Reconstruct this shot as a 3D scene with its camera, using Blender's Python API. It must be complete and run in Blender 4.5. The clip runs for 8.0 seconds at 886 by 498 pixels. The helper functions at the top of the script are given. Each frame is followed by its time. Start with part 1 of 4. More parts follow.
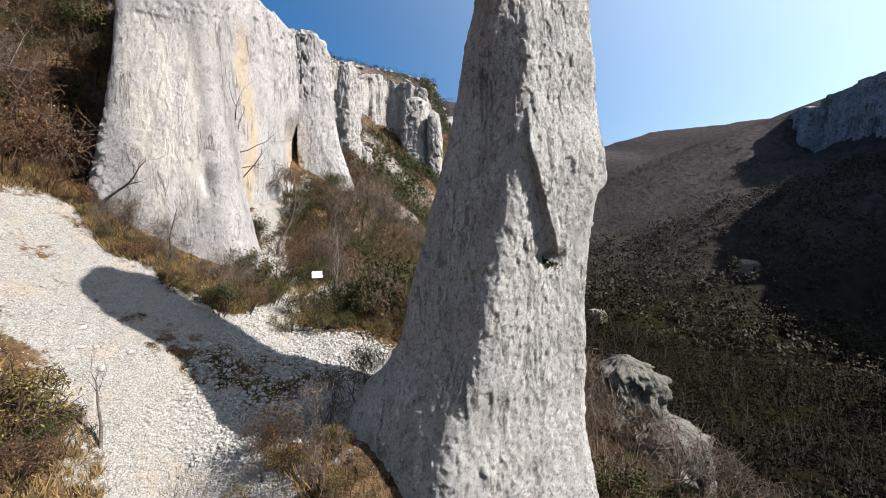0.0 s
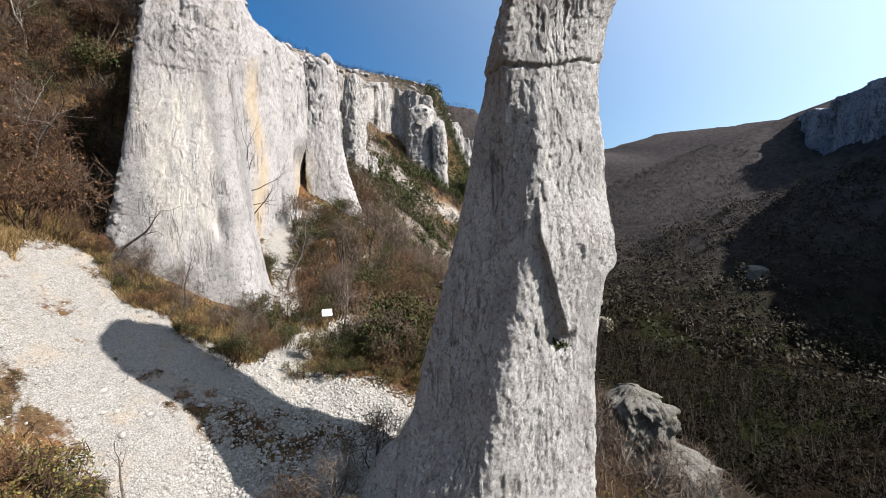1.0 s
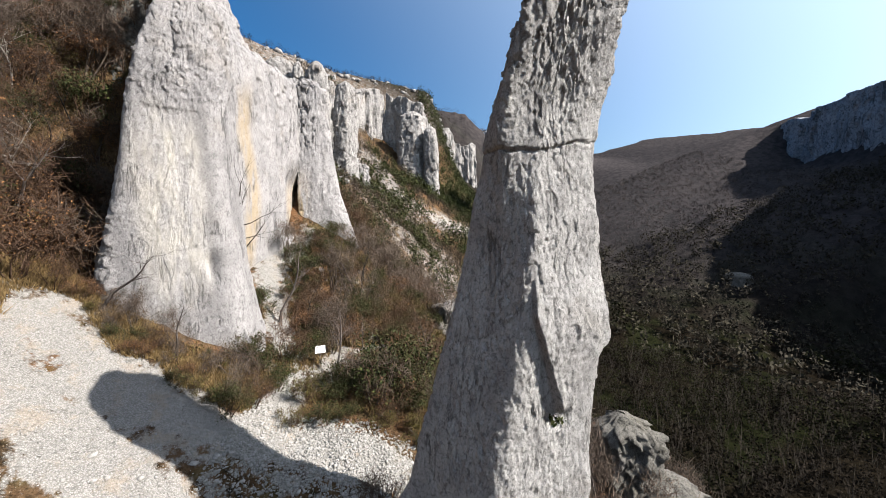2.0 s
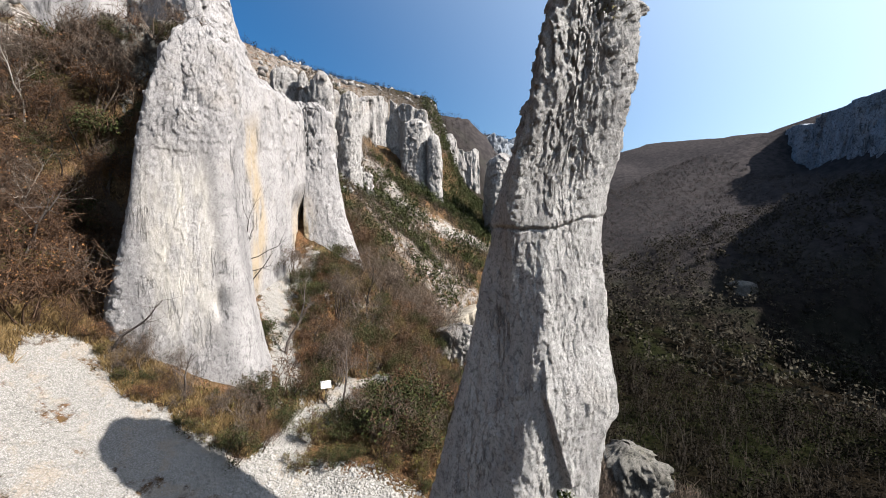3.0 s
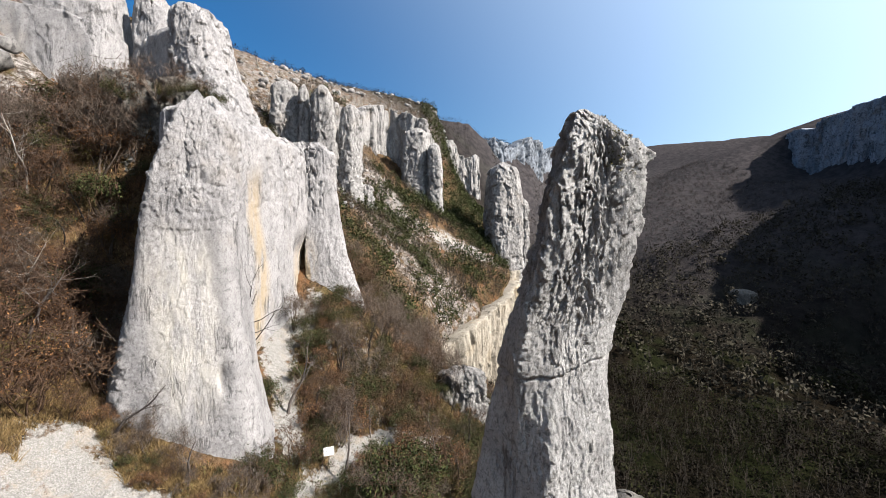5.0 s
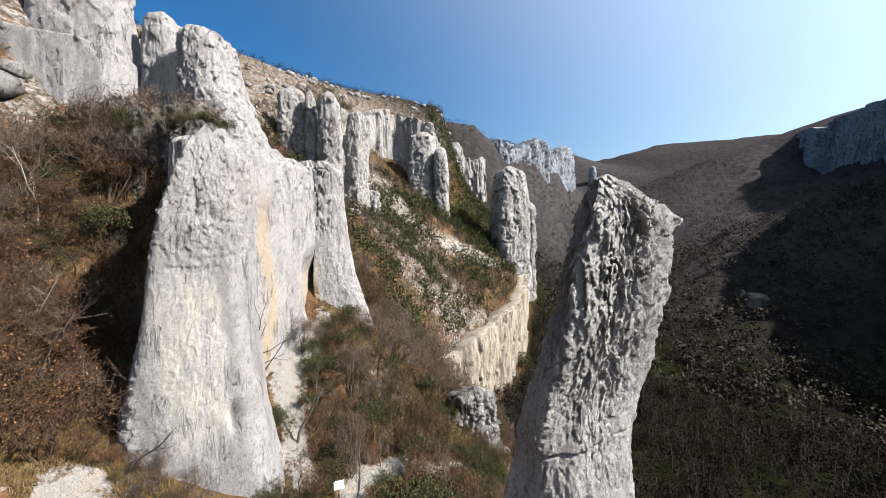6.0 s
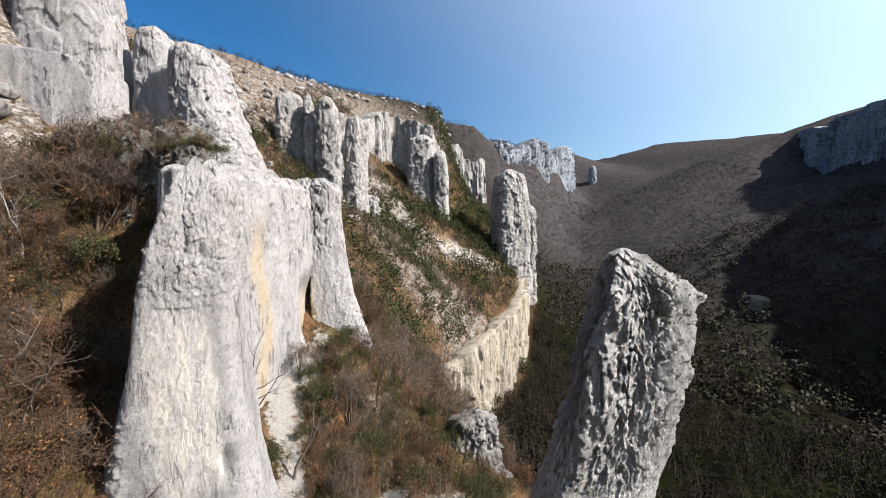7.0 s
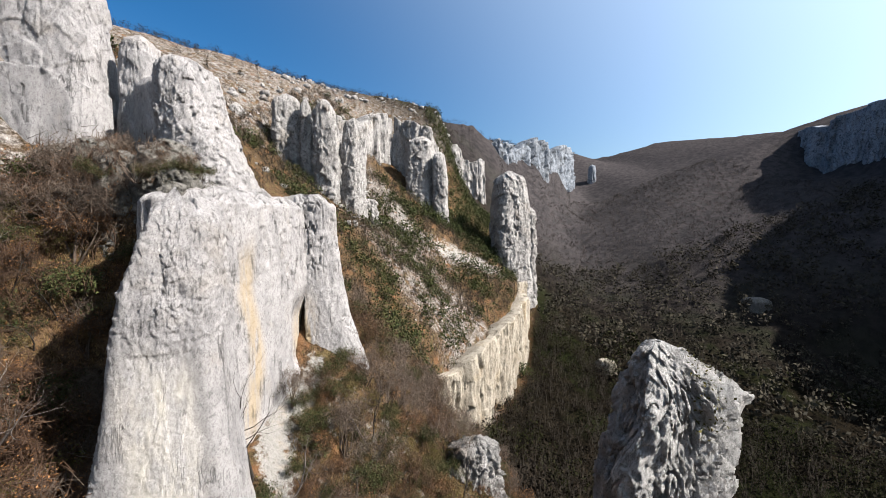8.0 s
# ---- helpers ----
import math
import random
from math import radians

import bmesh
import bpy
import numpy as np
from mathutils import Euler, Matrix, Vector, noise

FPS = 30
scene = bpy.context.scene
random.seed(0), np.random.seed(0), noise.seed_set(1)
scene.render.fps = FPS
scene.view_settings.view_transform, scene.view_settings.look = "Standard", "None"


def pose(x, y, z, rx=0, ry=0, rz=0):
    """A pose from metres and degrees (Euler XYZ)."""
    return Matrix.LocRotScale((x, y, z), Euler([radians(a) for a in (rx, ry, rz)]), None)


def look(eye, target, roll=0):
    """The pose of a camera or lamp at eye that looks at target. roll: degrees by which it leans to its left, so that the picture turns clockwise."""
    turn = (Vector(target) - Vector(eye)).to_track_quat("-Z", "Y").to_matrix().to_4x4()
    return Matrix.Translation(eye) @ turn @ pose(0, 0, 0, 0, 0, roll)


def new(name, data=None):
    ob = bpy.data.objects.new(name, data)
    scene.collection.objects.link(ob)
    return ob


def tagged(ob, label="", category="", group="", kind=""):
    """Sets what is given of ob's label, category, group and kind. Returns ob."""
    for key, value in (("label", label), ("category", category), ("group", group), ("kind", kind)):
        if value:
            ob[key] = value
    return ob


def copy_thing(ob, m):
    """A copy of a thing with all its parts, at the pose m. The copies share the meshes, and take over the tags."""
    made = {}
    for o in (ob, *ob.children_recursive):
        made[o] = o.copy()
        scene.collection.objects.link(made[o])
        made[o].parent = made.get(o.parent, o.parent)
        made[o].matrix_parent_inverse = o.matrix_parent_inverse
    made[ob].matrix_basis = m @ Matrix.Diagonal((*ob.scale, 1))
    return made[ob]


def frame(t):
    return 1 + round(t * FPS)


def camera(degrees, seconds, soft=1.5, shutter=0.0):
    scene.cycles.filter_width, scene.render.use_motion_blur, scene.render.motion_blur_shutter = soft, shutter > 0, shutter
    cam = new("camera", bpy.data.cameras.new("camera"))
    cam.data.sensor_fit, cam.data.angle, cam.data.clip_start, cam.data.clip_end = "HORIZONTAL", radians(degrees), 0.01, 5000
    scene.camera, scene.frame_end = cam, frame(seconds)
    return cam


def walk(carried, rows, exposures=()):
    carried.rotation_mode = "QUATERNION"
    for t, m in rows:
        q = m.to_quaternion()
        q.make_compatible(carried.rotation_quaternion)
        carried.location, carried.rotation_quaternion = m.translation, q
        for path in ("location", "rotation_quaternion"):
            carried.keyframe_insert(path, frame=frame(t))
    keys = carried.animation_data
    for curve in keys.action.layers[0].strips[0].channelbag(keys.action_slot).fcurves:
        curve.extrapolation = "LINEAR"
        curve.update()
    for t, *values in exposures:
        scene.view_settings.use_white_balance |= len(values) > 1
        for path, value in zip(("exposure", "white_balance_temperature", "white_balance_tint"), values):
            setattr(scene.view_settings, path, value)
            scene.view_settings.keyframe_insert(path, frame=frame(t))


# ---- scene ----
cam = camera(99.3, 8.0, 0.55)
PATH = [
    (0, (0.138, 0.12, 6.162), (0.126, 2.114, 6.014), 0.1),
    (0.5, (0.026, 0.078, 7.219), (0.002, 2.073, 7.076), 0.0),
    (1, (-0.067, 0.052, 8.417), (-0.105, 2.047, 8.278), -0.1),
    (1.5, (-0.145, -0.003, 9.501), (-0.113, 1.992, 9.373), 0.2),
    (2, (-0.29, 0.081, 10.582), (-0.277, 2.076, 10.453), 0.2),
    (3.5, (-0.542, 0.15, 13.736), (-0.544, 2.147, 13.623), 0.5),
    (4, (-0.553, 0.234, 14.813), (-0.556, 2.231, 14.7), 0.5),
    (4.5, (-0.584, 0.281, 15.83), (-0.574, 2.278, 15.713), 0.6),
    (6, (-1.046, 0.851, 18.715), (-1.077, 2.847, 18.594), 0.3),
    (6.5, (-1.103, 1.288, 19.661), (-1.126, 3.283, 19.533), 0.3),
    (7, (-1.11, 1.852, 20.674), (-1.14, 3.847, 20.547), 0.1),
    (7.5, (-1.147, 2.508, 21.606), (-1.184, 4.503, 21.468), 0.1),
    (8, (-1.149, 3.419, 22.557), (-1.175, 5.414, 22.42), 0.0),
]
walk(cam, [(t, look(eye, target, roll)) for t, eye, target, roll in PATH])

# ---- light ----
SUN_AZ, SUN_EL = radians(105.5), radians(41)
to_sun = Vector((math.sin(SUN_AZ) * math.cos(SUN_EL), math.cos(SUN_AZ) * math.cos(SUN_EL), math.sin(SUN_EL)))
world = bpy.data.worlds.new("sky")
scene.world = world
world.use_nodes = True
wn = world.node_tree.nodes
sky = wn.new("ShaderNodeTexSky")
sky.sky_type, sky.sun_disc = "NISHITA", False
sky.sun_elevation, sky.sun_rotation = SUN_EL, SUN_AZ
sky.altitude, sky.air_density, sky.dust_density, sky.ozone_density = 300, 1.0, 2.0, 2.6
clear = wn.new("ShaderNodeHueSaturation")
clear.inputs["Saturation"].default_value = 1.4
link = world.node_tree.links.new
link(sky.outputs[0], clear.inputs["Color"])
# bright haze round the sun, widening towards it
way = wn.new("ShaderNodeTexCoord")
toward = wn.new("ShaderNodeVectorMath")
toward.operation = "DOT_PRODUCT"
link(way.outputs["Generated"], toward.inputs[0])
toward.inputs[1].default_value = to_sun
near_sun = wn.new("ShaderNodeMapRange")
near_sun.inputs[1].default_value, near_sun.inputs[2].default_value = -0.3, 0.8
link(toward.outputs["Value"], near_sun.inputs[0])
lobe = wn.new("ShaderNodeMath")
lobe.operation = "POWER"
link(near_sun.outputs[0], lobe.inputs[0])
lobe.inputs[1].default_value = 1.9
haze = wn.new("ShaderNodeMix")
haze.data_type, haze.blend_type = "RGBA", "ADD"
link(lobe.outputs[0], haze.inputs[0])
link(clear.outputs[0], haze.inputs[6])
haze.inputs[7].default_value = (6.0, 6.7, 7.0, 1.0)
link(haze.outputs[2], wn["Background"].inputs[0])
wn["Background"].inputs[1].default_value = 0.043
lamp = bpy.data.lights.new("sun", "SUN")
lamp.energy, lamp.angle, lamp.color = 5.0, radians(0.5), (1.0, 0.95, 0.89)
sun = new("sun", lamp)
sun.matrix_world = look((200, -50, 160), Vector((200, -50, 160)) - to_sun)
scene.view_settings.exposure = 1.75


# ---- noise ----
def lattice(ix, iy, iz, seed):
    h = (ix * 374761393 + iy * 668265263 + iz * 2147483647 + seed * 1274126177) & 0xFFFFFFFF
    h = ((h ^ (h >> 13)) * 1274126177) & 0xFFFFFFFF
    h = ((h ^ (h >> 16)) * 2246822519) & 0xFFFFFFFF
    return ((h ^ (h >> 15)) & 0xFFFF) / 32767.5 - 1.0


def vnoise(x, y, z, seed=0):
    x, y, z = np.broadcast_arrays(np.asarray(x, float), np.asarray(y, float), np.asarray(z, float))
    ix, iy, iz = (np.floor(a).astype(np.int64) for a in (x, y, z))
    fx, fy, fz = x - ix, y - iy, z - iz
    fx, fy, fz = (f * f * (3 - 2 * f) for f in (fx, fy, fz))
    total = 0.0
    for dx in (0, 1):
        for dy in (0, 1):
            for dz in (0, 1):
                w = (fx if dx else 1 - fx) * (fy if dy else 1 - fy) * (fz if dz else 1 - fz)
                total = total + w * lattice(ix + dx, iy + dy, iz + dz, seed)
    return total


def fbm(x, y, z, octaves=4, seed=0, gain=0.5):
    total, amp, norm, k = 0.0, 1.0, 0.0, 1.0
    for i in range(octaves):
        total = total + amp * vnoise(np.asarray(x) * k + 17.3 * i, np.asarray(y) * k - 9.1 * i, np.asarray(z) * k + 3.7 * i, seed + i)
        norm += amp
        amp *= gain
        k *= 2.03
    return total / norm


def blocks(x, y, z, seed):
    """Broken facets: each point takes the level and tilt of its nearest cell."""
    ix, iy, iz = (np.floor(a).astype(np.int64) for a in (x, y, z))
    best = np.full(x.shape, 9.0)
    level = np.zeros(x.shape)
    for dx in (-1, 0, 1):
        for dy in (-1, 0, 1):
            for dz in (-1, 0, 1):
                cx, cy, cz = ix + dx, iy + dy, iz + dz
                px, py, pz = (c + 0.5 + 0.45 * lattice(cx, cy, cz, seed + k) for k, c in ((1, cx), (2, cy), (3, cz)))
                ux, uy, uz = x - px, y - py, z - pz
                d = ux * ux + uy * uy + uz * uz
                tilt = lattice(cx, cy, cz, seed + 4) * 0.6 + 0.8 * (lattice(cx, cy, cz, seed + 5) * ux + lattice(cx, cy, cz, seed + 6) * uy + lattice(cx, cy, cz, seed + 7) * uz)
                near = d < best
                best = np.where(near, d, best)
                level = np.where(near, tilt, level)
    return level


def ease(a, b, x):
    f = np.clip((np.asarray(x, float) - a) / (b - a), 0, 1)
    return f * f * (3 - 2 * f)


# ---- meshes ----
def mesh_from(name, verts, faces, attributes=None, smooth=True):
    verts = np.asarray(verts, dtype=np.float32)
    faces = np.asarray(faces, dtype=np.int32)
    n = faces.shape[1]
    me = bpy.data.meshes.new(name)
    me.vertices.add(len(verts))
    me.vertices.foreach_set("co", verts.ravel())
    me.loops.add(faces.size)
    me.loops.foreach_set("vertex_index", faces.ravel())
    me.polygons.add(len(faces))
    me.polygons.foreach_set("loop_start", np.arange(0, faces.size, n, dtype=np.int32))
    me.polygons.foreach_set("loop_total", np.full(len(faces), n, dtype=np.int32))
    me.update(calc_edges=True)
    me.validate()
    if smooth:
        me.polygons.foreach_set("use_smooth", np.ones(len(faces), dtype=bool))
    for key, values in (attributes or {}).items():
        at = me.attributes.new(key, "FLOAT", "POINT")
        at.data.foreach_set("value", np.asarray(values, dtype=np.float32))
    return me


def grid_faces(nu, nv, wrap=False, start=0):
    """Quads over nv rows of nu points."""
    i, j = np.meshgrid(np.arange(nu if wrap else nu - 1), np.arange(nv - 1))
    k = (i + 1) % nu
    return start + np.stack([j * nu + i, j * nu + k, (j + 1) * nu + k, (j + 1) * nu + i], -1).reshape(-1, 4)


def part(name, me, material, parent=None, label=""):
    ob = new(name, me)
    if material is not None and not me.materials:
        me.materials.append(material)
    ob.parent = parent
    if label:
        tagged(ob, label)
    return ob


# ---- materials ----
class Nodes:
    def __init__(self, name):
        self.mat = bpy.data.materials.new(name)
        self.mat.use_nodes = True
        self.t = self.mat.node_tree
        self.bsdf = self.t.nodes["Principled BSDF"]
        self.coord = self.t.nodes.new("ShaderNodeNewGeometry").outputs["Position"]

    def put(self, socket, value):
        if isinstance(value, (int, float)):
            socket.default_value = value
        elif isinstance(value, tuple):
            socket.default_value = (*value, 1.0) if len(value) == 3 and socket.type == "RGBA" else value
        else:
            self.t.links.new(value, socket)

    def stretch(self, scale):
        n = self.t.nodes.new("ShaderNodeMapping")
        n.inputs["Scale"].default_value = scale
        self.t.links.new(self.coord, n.inputs["Vector"])
        return n.outputs[0]

    def noise(self, scale, detail=4.0, rough=0.55, vector=None, distort=0.0):
        n = self.t.nodes.new("ShaderNodeTexNoise")
        n.inputs["Scale"].default_value, n.inputs["Detail"].default_value = scale, detail
        n.inputs["Roughness"].default_value, n.inputs["Distortion"].default_value = rough, distort
        self.t.links.new(vector or self.coord, n.inputs["Vector"])
        return n.outputs[0]

    def cells(self, scale, vector=None, feature="F1"):
        n = self.t.nodes.new("ShaderNodeTexVoronoi")
        n.feature = feature
        n.inputs["Scale"].default_value = scale
        self.t.links.new(vector or self.coord, n.inputs["Vector"])
        return n.outputs[0]

    def ramp(self, value, low, high, a=0.0, b=1.0):
        n = self.t.nodes.new("ShaderNodeMapRange")
        n.interpolation_type = "SMOOTHSTEP"
        self.put(n.inputs[0], value)
        n.inputs[1].default_value, n.inputs[2].default_value, n.inputs[3].default_value, n.inputs[4].default_value = low, high, a, b
        return n.outputs[0]

    def mix(self, f, a, b, blend="MIX"):
        n = self.t.nodes.new("ShaderNodeMix")
        n.data_type, n.blend_type = "RGBA", blend
        self.put(n.inputs[0], f)
        self.put(n.inputs[6], a)
        self.put(n.inputs[7], b)
        return n.outputs[2]

    def math(self, kind, a, b=0.0):
        n = self.t.nodes.new("ShaderNodeMath")
        n.operation = kind
        self.put(n.inputs[0], a)
        self.put(n.inputs[1], b)
        return n.outputs[0]

    def attribute(self, name):
        n = self.t.nodes.new("ShaderNodeAttribute")
        n.attribute_name = name
        return n.outputs["Fac"]

    def chance(self):
        return self.t.nodes.new("ShaderNodeObjectInfo").outputs["Random"]

    def island(self):
        return self.t.nodes.new("ShaderNodeNewGeometry").outputs["Random Per Island"]

    def upness(self):
        n = self.t.nodes.new("ShaderNodeSeparateXYZ")
        self.t.links.new(self.t.nodes.new("ShaderNodeNewGeometry").outputs["Normal"], n.inputs[0])
        return n.outputs[2]

    def bump(self, height, strength=0.5, distance=0.05, under=None):
        n = self.t.nodes.new("ShaderNodeBump")
        n.inputs["Strength"].default_value, n.inputs["Distance"].default_value = strength, distance
        self.t.links.new(height, n.inputs["Height"])
        if under is not None:
            self.t.links.new(under, n.inputs["Normal"])
        return n.outputs[0]

    def done(self, color, rough=0.9, normal=None, spec=0.2):
        self.put(self.bsdf.inputs["Base Color"], color)
        self.put(self.bsdf.inputs["Roughness"], rough)
        self.bsdf.inputs["Specular IOR Level"].default_value = spec
        if normal is not None:
            self.t.links.new(normal, self.bsdf.inputs["Normal"])
        return self.mat


def limestone(name, pale, grey, warm, fine=1.0, depth=0.06, stain=False, pit_dark=1.0):
    """Weathered limestone: streaks down the face, lichen greys, rust and ochre runs, sharp pitted relief."""
    m = Nodes(name)
    run = m.noise(0.7 * fine, 7, 0.65, m.stretch((1, 1, 0.45)))
    blotch = m.noise(0.35 * fine, 5, 0.6)
    grain = m.noise(9.0 * fine, 9, 0.78, m.stretch((1, 1, 0.85)))
    pits = m.noise(4.2 * fine, 10, 0.8, m.stretch((1, 1, 0.7)), 0.4)
    col = m.mix(m.ramp(run, 0.40, 0.68), pale, grey)
    col = m.mix(m.ramp(blotch, 0.54, 0.72, 0, 0.5), col, warm)
    # grain and pits darken where the same noise sinks the surface
    col = m.mix(m.ramp(grain, 0.49, 0.58, 0, 0.6 * pit_dark), col, tuple(c * 0.45 for c in grey))
    col = m.mix(m.ramp(pits, 0.52, 0.58, 0, 0.8 * pit_dark), col, tuple(c * 0.32 for c in grey))
    if stain:
        streak = m.math("MULTIPLY", m.attribute("ochre"), m.ramp(m.noise(1.6, 5, 0.65, m.stretch((1, 1, 0.12))), 0.32, 0.52))
        col = m.mix(streak, col, (0.30, 0.225, 0.125))
        col = m.mix(m.math("MULTIPLY", m.attribute("fresh"), m.ramp(m.noise(1.1, 6, 0.65, m.stretch((1, 1, 0.25))), 0.36, 0.62, 0.9, 0.15)), col, (0.385, 0.357, 0.305))
    fissure = m.math("ABSOLUTE", m.math("SUBTRACT", m.noise(0.75 * fine, 5, 0.6, m.stretch((1, 1, 0.14)), 0.3), 0.5))
    fissure = m.math("MULTIPLY", m.ramp(fissure, 0.004, 0.02, 1.0, 0.0), m.ramp(m.noise(0.6 * fine, 3, 0.5), 0.5, 0.6))
    if stain:
        calm = m.math("SUBTRACT", 1.0, m.math("MULTIPLY", m.attribute("fresh"), 0.92))
        fissure = m.math("MULTIPLY", fissure, calm)
    col = m.mix(m.math("MULTIPLY", fissure, 0.5), col, tuple(c * 0.3 for c in grey))
    b = m.bump(pits, 1.0, -depth * 1.5)
    if stain:
        m.t.links.new(calm, b.node.inputs["Strength"])
    b = m.bump(fissure, 1.0, -depth * 2, b)
    b = m.bump(grain, 1.0, -depth * 0.9, b)
    if stain:
        m.t.links.new(calm, b.node.inputs["Strength"])
    b = m.bump(m.noise(22 * fine, 6, 0.8), 1.0, depth * 0.55, b)
    return m.done(col, 0.93, b, 0.12)


rock_near = limestone("limestone_pillar", (0.373, 0.362, 0.35), (0.272, 0.262, 0.257), (0.29, 0.266, 0.241), 1.6, 0.06, False, 0.8)
rock_dark = limestone("limestone_lichen", (0.128, 0.12, 0.108), (0.0744, 0.0712, 0.0636), (0.0967, 0.0897, 0.0673), 1.4, 0.05)
rock_wall = limestone("limestone_wall", (0.282, 0.27, 0.267), (0.202, 0.194, 0.194), (0.242, 0.217, 0.192), 1.2, 0.07, True, 0.62)
rock_far = limestone("limestone_cliff", (0.289, 0.277, 0.266), (0.173, 0.164, 0.159), (0.214, 0.178, 0.144), 0.4, 0.22)
rock_ochre = limestone("limestone_ochre_cliff", (0.271, 0.242, 0.197), (0.207, 0.178, 0.141), (0.242, 0.178, 0.101), 0.4, 0.18, False, 0.6)
# far cliffs: bluish haze put into the limestone colour
rock_haze = limestone("limestone_far_haze", (0.199, 0.216, 0.241), (0.133, 0.149, 0.174), (0.174, 0.174, 0.174), 0.12, 0.5)


# ridge cliff: haze over its shaded face put into a bluer, lighter colour
rock_ridge_haze = limestone("limestone_ridge_haze", (0.252, 0.27, 0.3), (0.156, 0.168, 0.192), (0.198, 0.198, 0.204), 0.1, 0.5)


def ground_material():
    m = Nodes("ground_soil_scree")
    scree = m.attribute("scree")
    edge = m.noise(1.3, 6, 0.7)
    scree = m.math("ADD", scree, m.math("MULTIPLY", m.math("SUBTRACT", m.noise(0.5, 4, 0.6), 0.5), 1.1))
    bare = m.ramp(m.math("ADD", scree, m.math("MULTIPLY", m.math("SUBTRACT", edge, 0.5), 2.1)), 0.30, 0.58)
    stones = m.cells(19.0)
    grit = m.noise(22, 5, 0.7)
    pale = m.mix(m.ramp(stones, 0.1, 0.75), (0.26, 0.25, 0.237), (0.155, 0.147, 0.136))
    pale = m.mix(m.ramp(grit, 0.55, 0.72, 0, 0.6), pale, (0.17, 0.15, 0.125))
    litter = m.noise(2.2, 7, 0.75)
    soil = m.mix(m.ramp(litter, 0.36, 0.6), (0.016, 0.012, 0.008), (0.085, 0.054, 0.030))
    soil = m.mix(m.ramp(m.noise(0.6, 5, 0.6), 0.5, 0.66, 0, 0.4), soil, (0.08, 0.07, 0.028))
    soil = m.mix(m.ramp(m.noise(0.35, 5, 0.65), 0.5, 0.66, 0, 0.7), soil, (0.13, 0.066, 0.032))
    soil = m.mix(m.ramp(m.noise(14, 4, 0.7), 0.6, 0.72, 0, 0.7), soil, (0.30, 0.26, 0.20))
    stony = m.math("MULTIPLY", m.attribute("stony"), m.ramp(m.noise(0.55, 8, 0.75), 0.42, 0.56))
    crag = m.mix(m.ramp(m.noise(1.8, 8, 0.8), 0.40, 0.58), (0.24, 0.22, 0.205), (0.055, 0.047, 0.04))
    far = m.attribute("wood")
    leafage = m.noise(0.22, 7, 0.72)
    # valley woods floor near black: shade under the crowns put into its colour
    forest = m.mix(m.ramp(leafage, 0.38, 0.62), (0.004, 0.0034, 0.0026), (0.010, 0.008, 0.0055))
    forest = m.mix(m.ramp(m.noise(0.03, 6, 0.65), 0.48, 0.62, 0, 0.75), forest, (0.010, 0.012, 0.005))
    pale = m.mix(m.ramp(m.noise(0.8, 6, 0.7), 0.50, 0.66, 0, 0.55), pale, (0.22, 0.18, 0.14))
    col = m.mix(bare, soil, pale)
    col = m.mix(stony, col, crag)
    # distant woods floor: lightening by haze put into the colour
    far_haze = m.mix(m.ramp(leafage, 0.36, 0.64), (0.024, 0.022, 0.023), (0.044, 0.039, 0.039))
    forest = m.mix(m.attribute("far_haze"), forest, far_haze)
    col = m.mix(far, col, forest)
    b = m.bump(m.noise(2.0, 7, 0.75), 0.8, 0.22)
    b = m.bump(stones, 0.6, 0.035, b)
    b = m.bump(leafage, 0.8, 1.6, b)
    return m.done(col, 0.95, b, 0.0)


ground_mat = ground_material()


def plain(name, a, b, scale=8.0, rough=0.85, bump=0.02, island=False, chance=False):
    m = Nodes(name)
    f = m.island() if island else m.ramp(m.noise(scale, 5, 0.65), 0.35, 0.65)
    col = m.mix(f, a, b)
    if chance:
        col = m.mix(m.math("MULTIPLY", m.chance(), 0.55), col, tuple(c * 0.45 for c in b))
    return m.done(col, rough, m.bump(m.noise(scale * 4, 4, 0.6), 0.5, bump), 0.05)


bark = plain("grey_bark", (0.05, 0.043, 0.038), (0.12, 0.10, 0.09), 14)
dark_bark = plain("dark_bark", (0.014, 0.012, 0.010), (0.045, 0.038, 0.032), 14)
pale_bark = plain("pale_bark", (0.16, 0.145, 0.13), (0.30, 0.275, 0.25), 14)
twig_grey = plain("grey_twigs", (0.035, 0.027, 0.021), (0.11, 0.085, 0.068), 5, chance=True)
twig_brown = plain("brown_twigs", (0.0289, 0.0179, 0.0127), (0.0748, 0.0467, 0.0306), 5, chance=True)
dry_leaf = plain("dry_leaves", (0.063, 0.0306, 0.0153), (0.18, 0.0945, 0.0414), island=True)
evergreen = plain("evergreen_leaves", (0.010, 0.015, 0.006), (0.045, 0.050, 0.018), island=True)
olive_leaf = plain("olive_leaves", (0.032, 0.0304, 0.0096), (0.104, 0.088, 0.028), island=True)
dry_grass = plain("dry_grass", (0.065, 0.044, 0.019), (0.19, 0.13, 0.06), island=True)
# bare woods at the valley head, lightened for haze in the leaf colour
upland_wood = plain("upland_wood", (0.030, 0.027, 0.026), (0.054, 0.047, 0.043), island=True)
scrub_leaf = plain("scrub_leaves", (0.0287, 0.0204, 0.0134), (0.0734, 0.0523, 0.0306), island=True)
# hill crowns lifted above the near woods' colour to allow for haze
hill_wood = plain("hill_wood", (0.020, 0.018, 0.014), (0.040, 0.035, 0.024), island=True)
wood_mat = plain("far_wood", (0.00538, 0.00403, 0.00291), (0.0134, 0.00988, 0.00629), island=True)
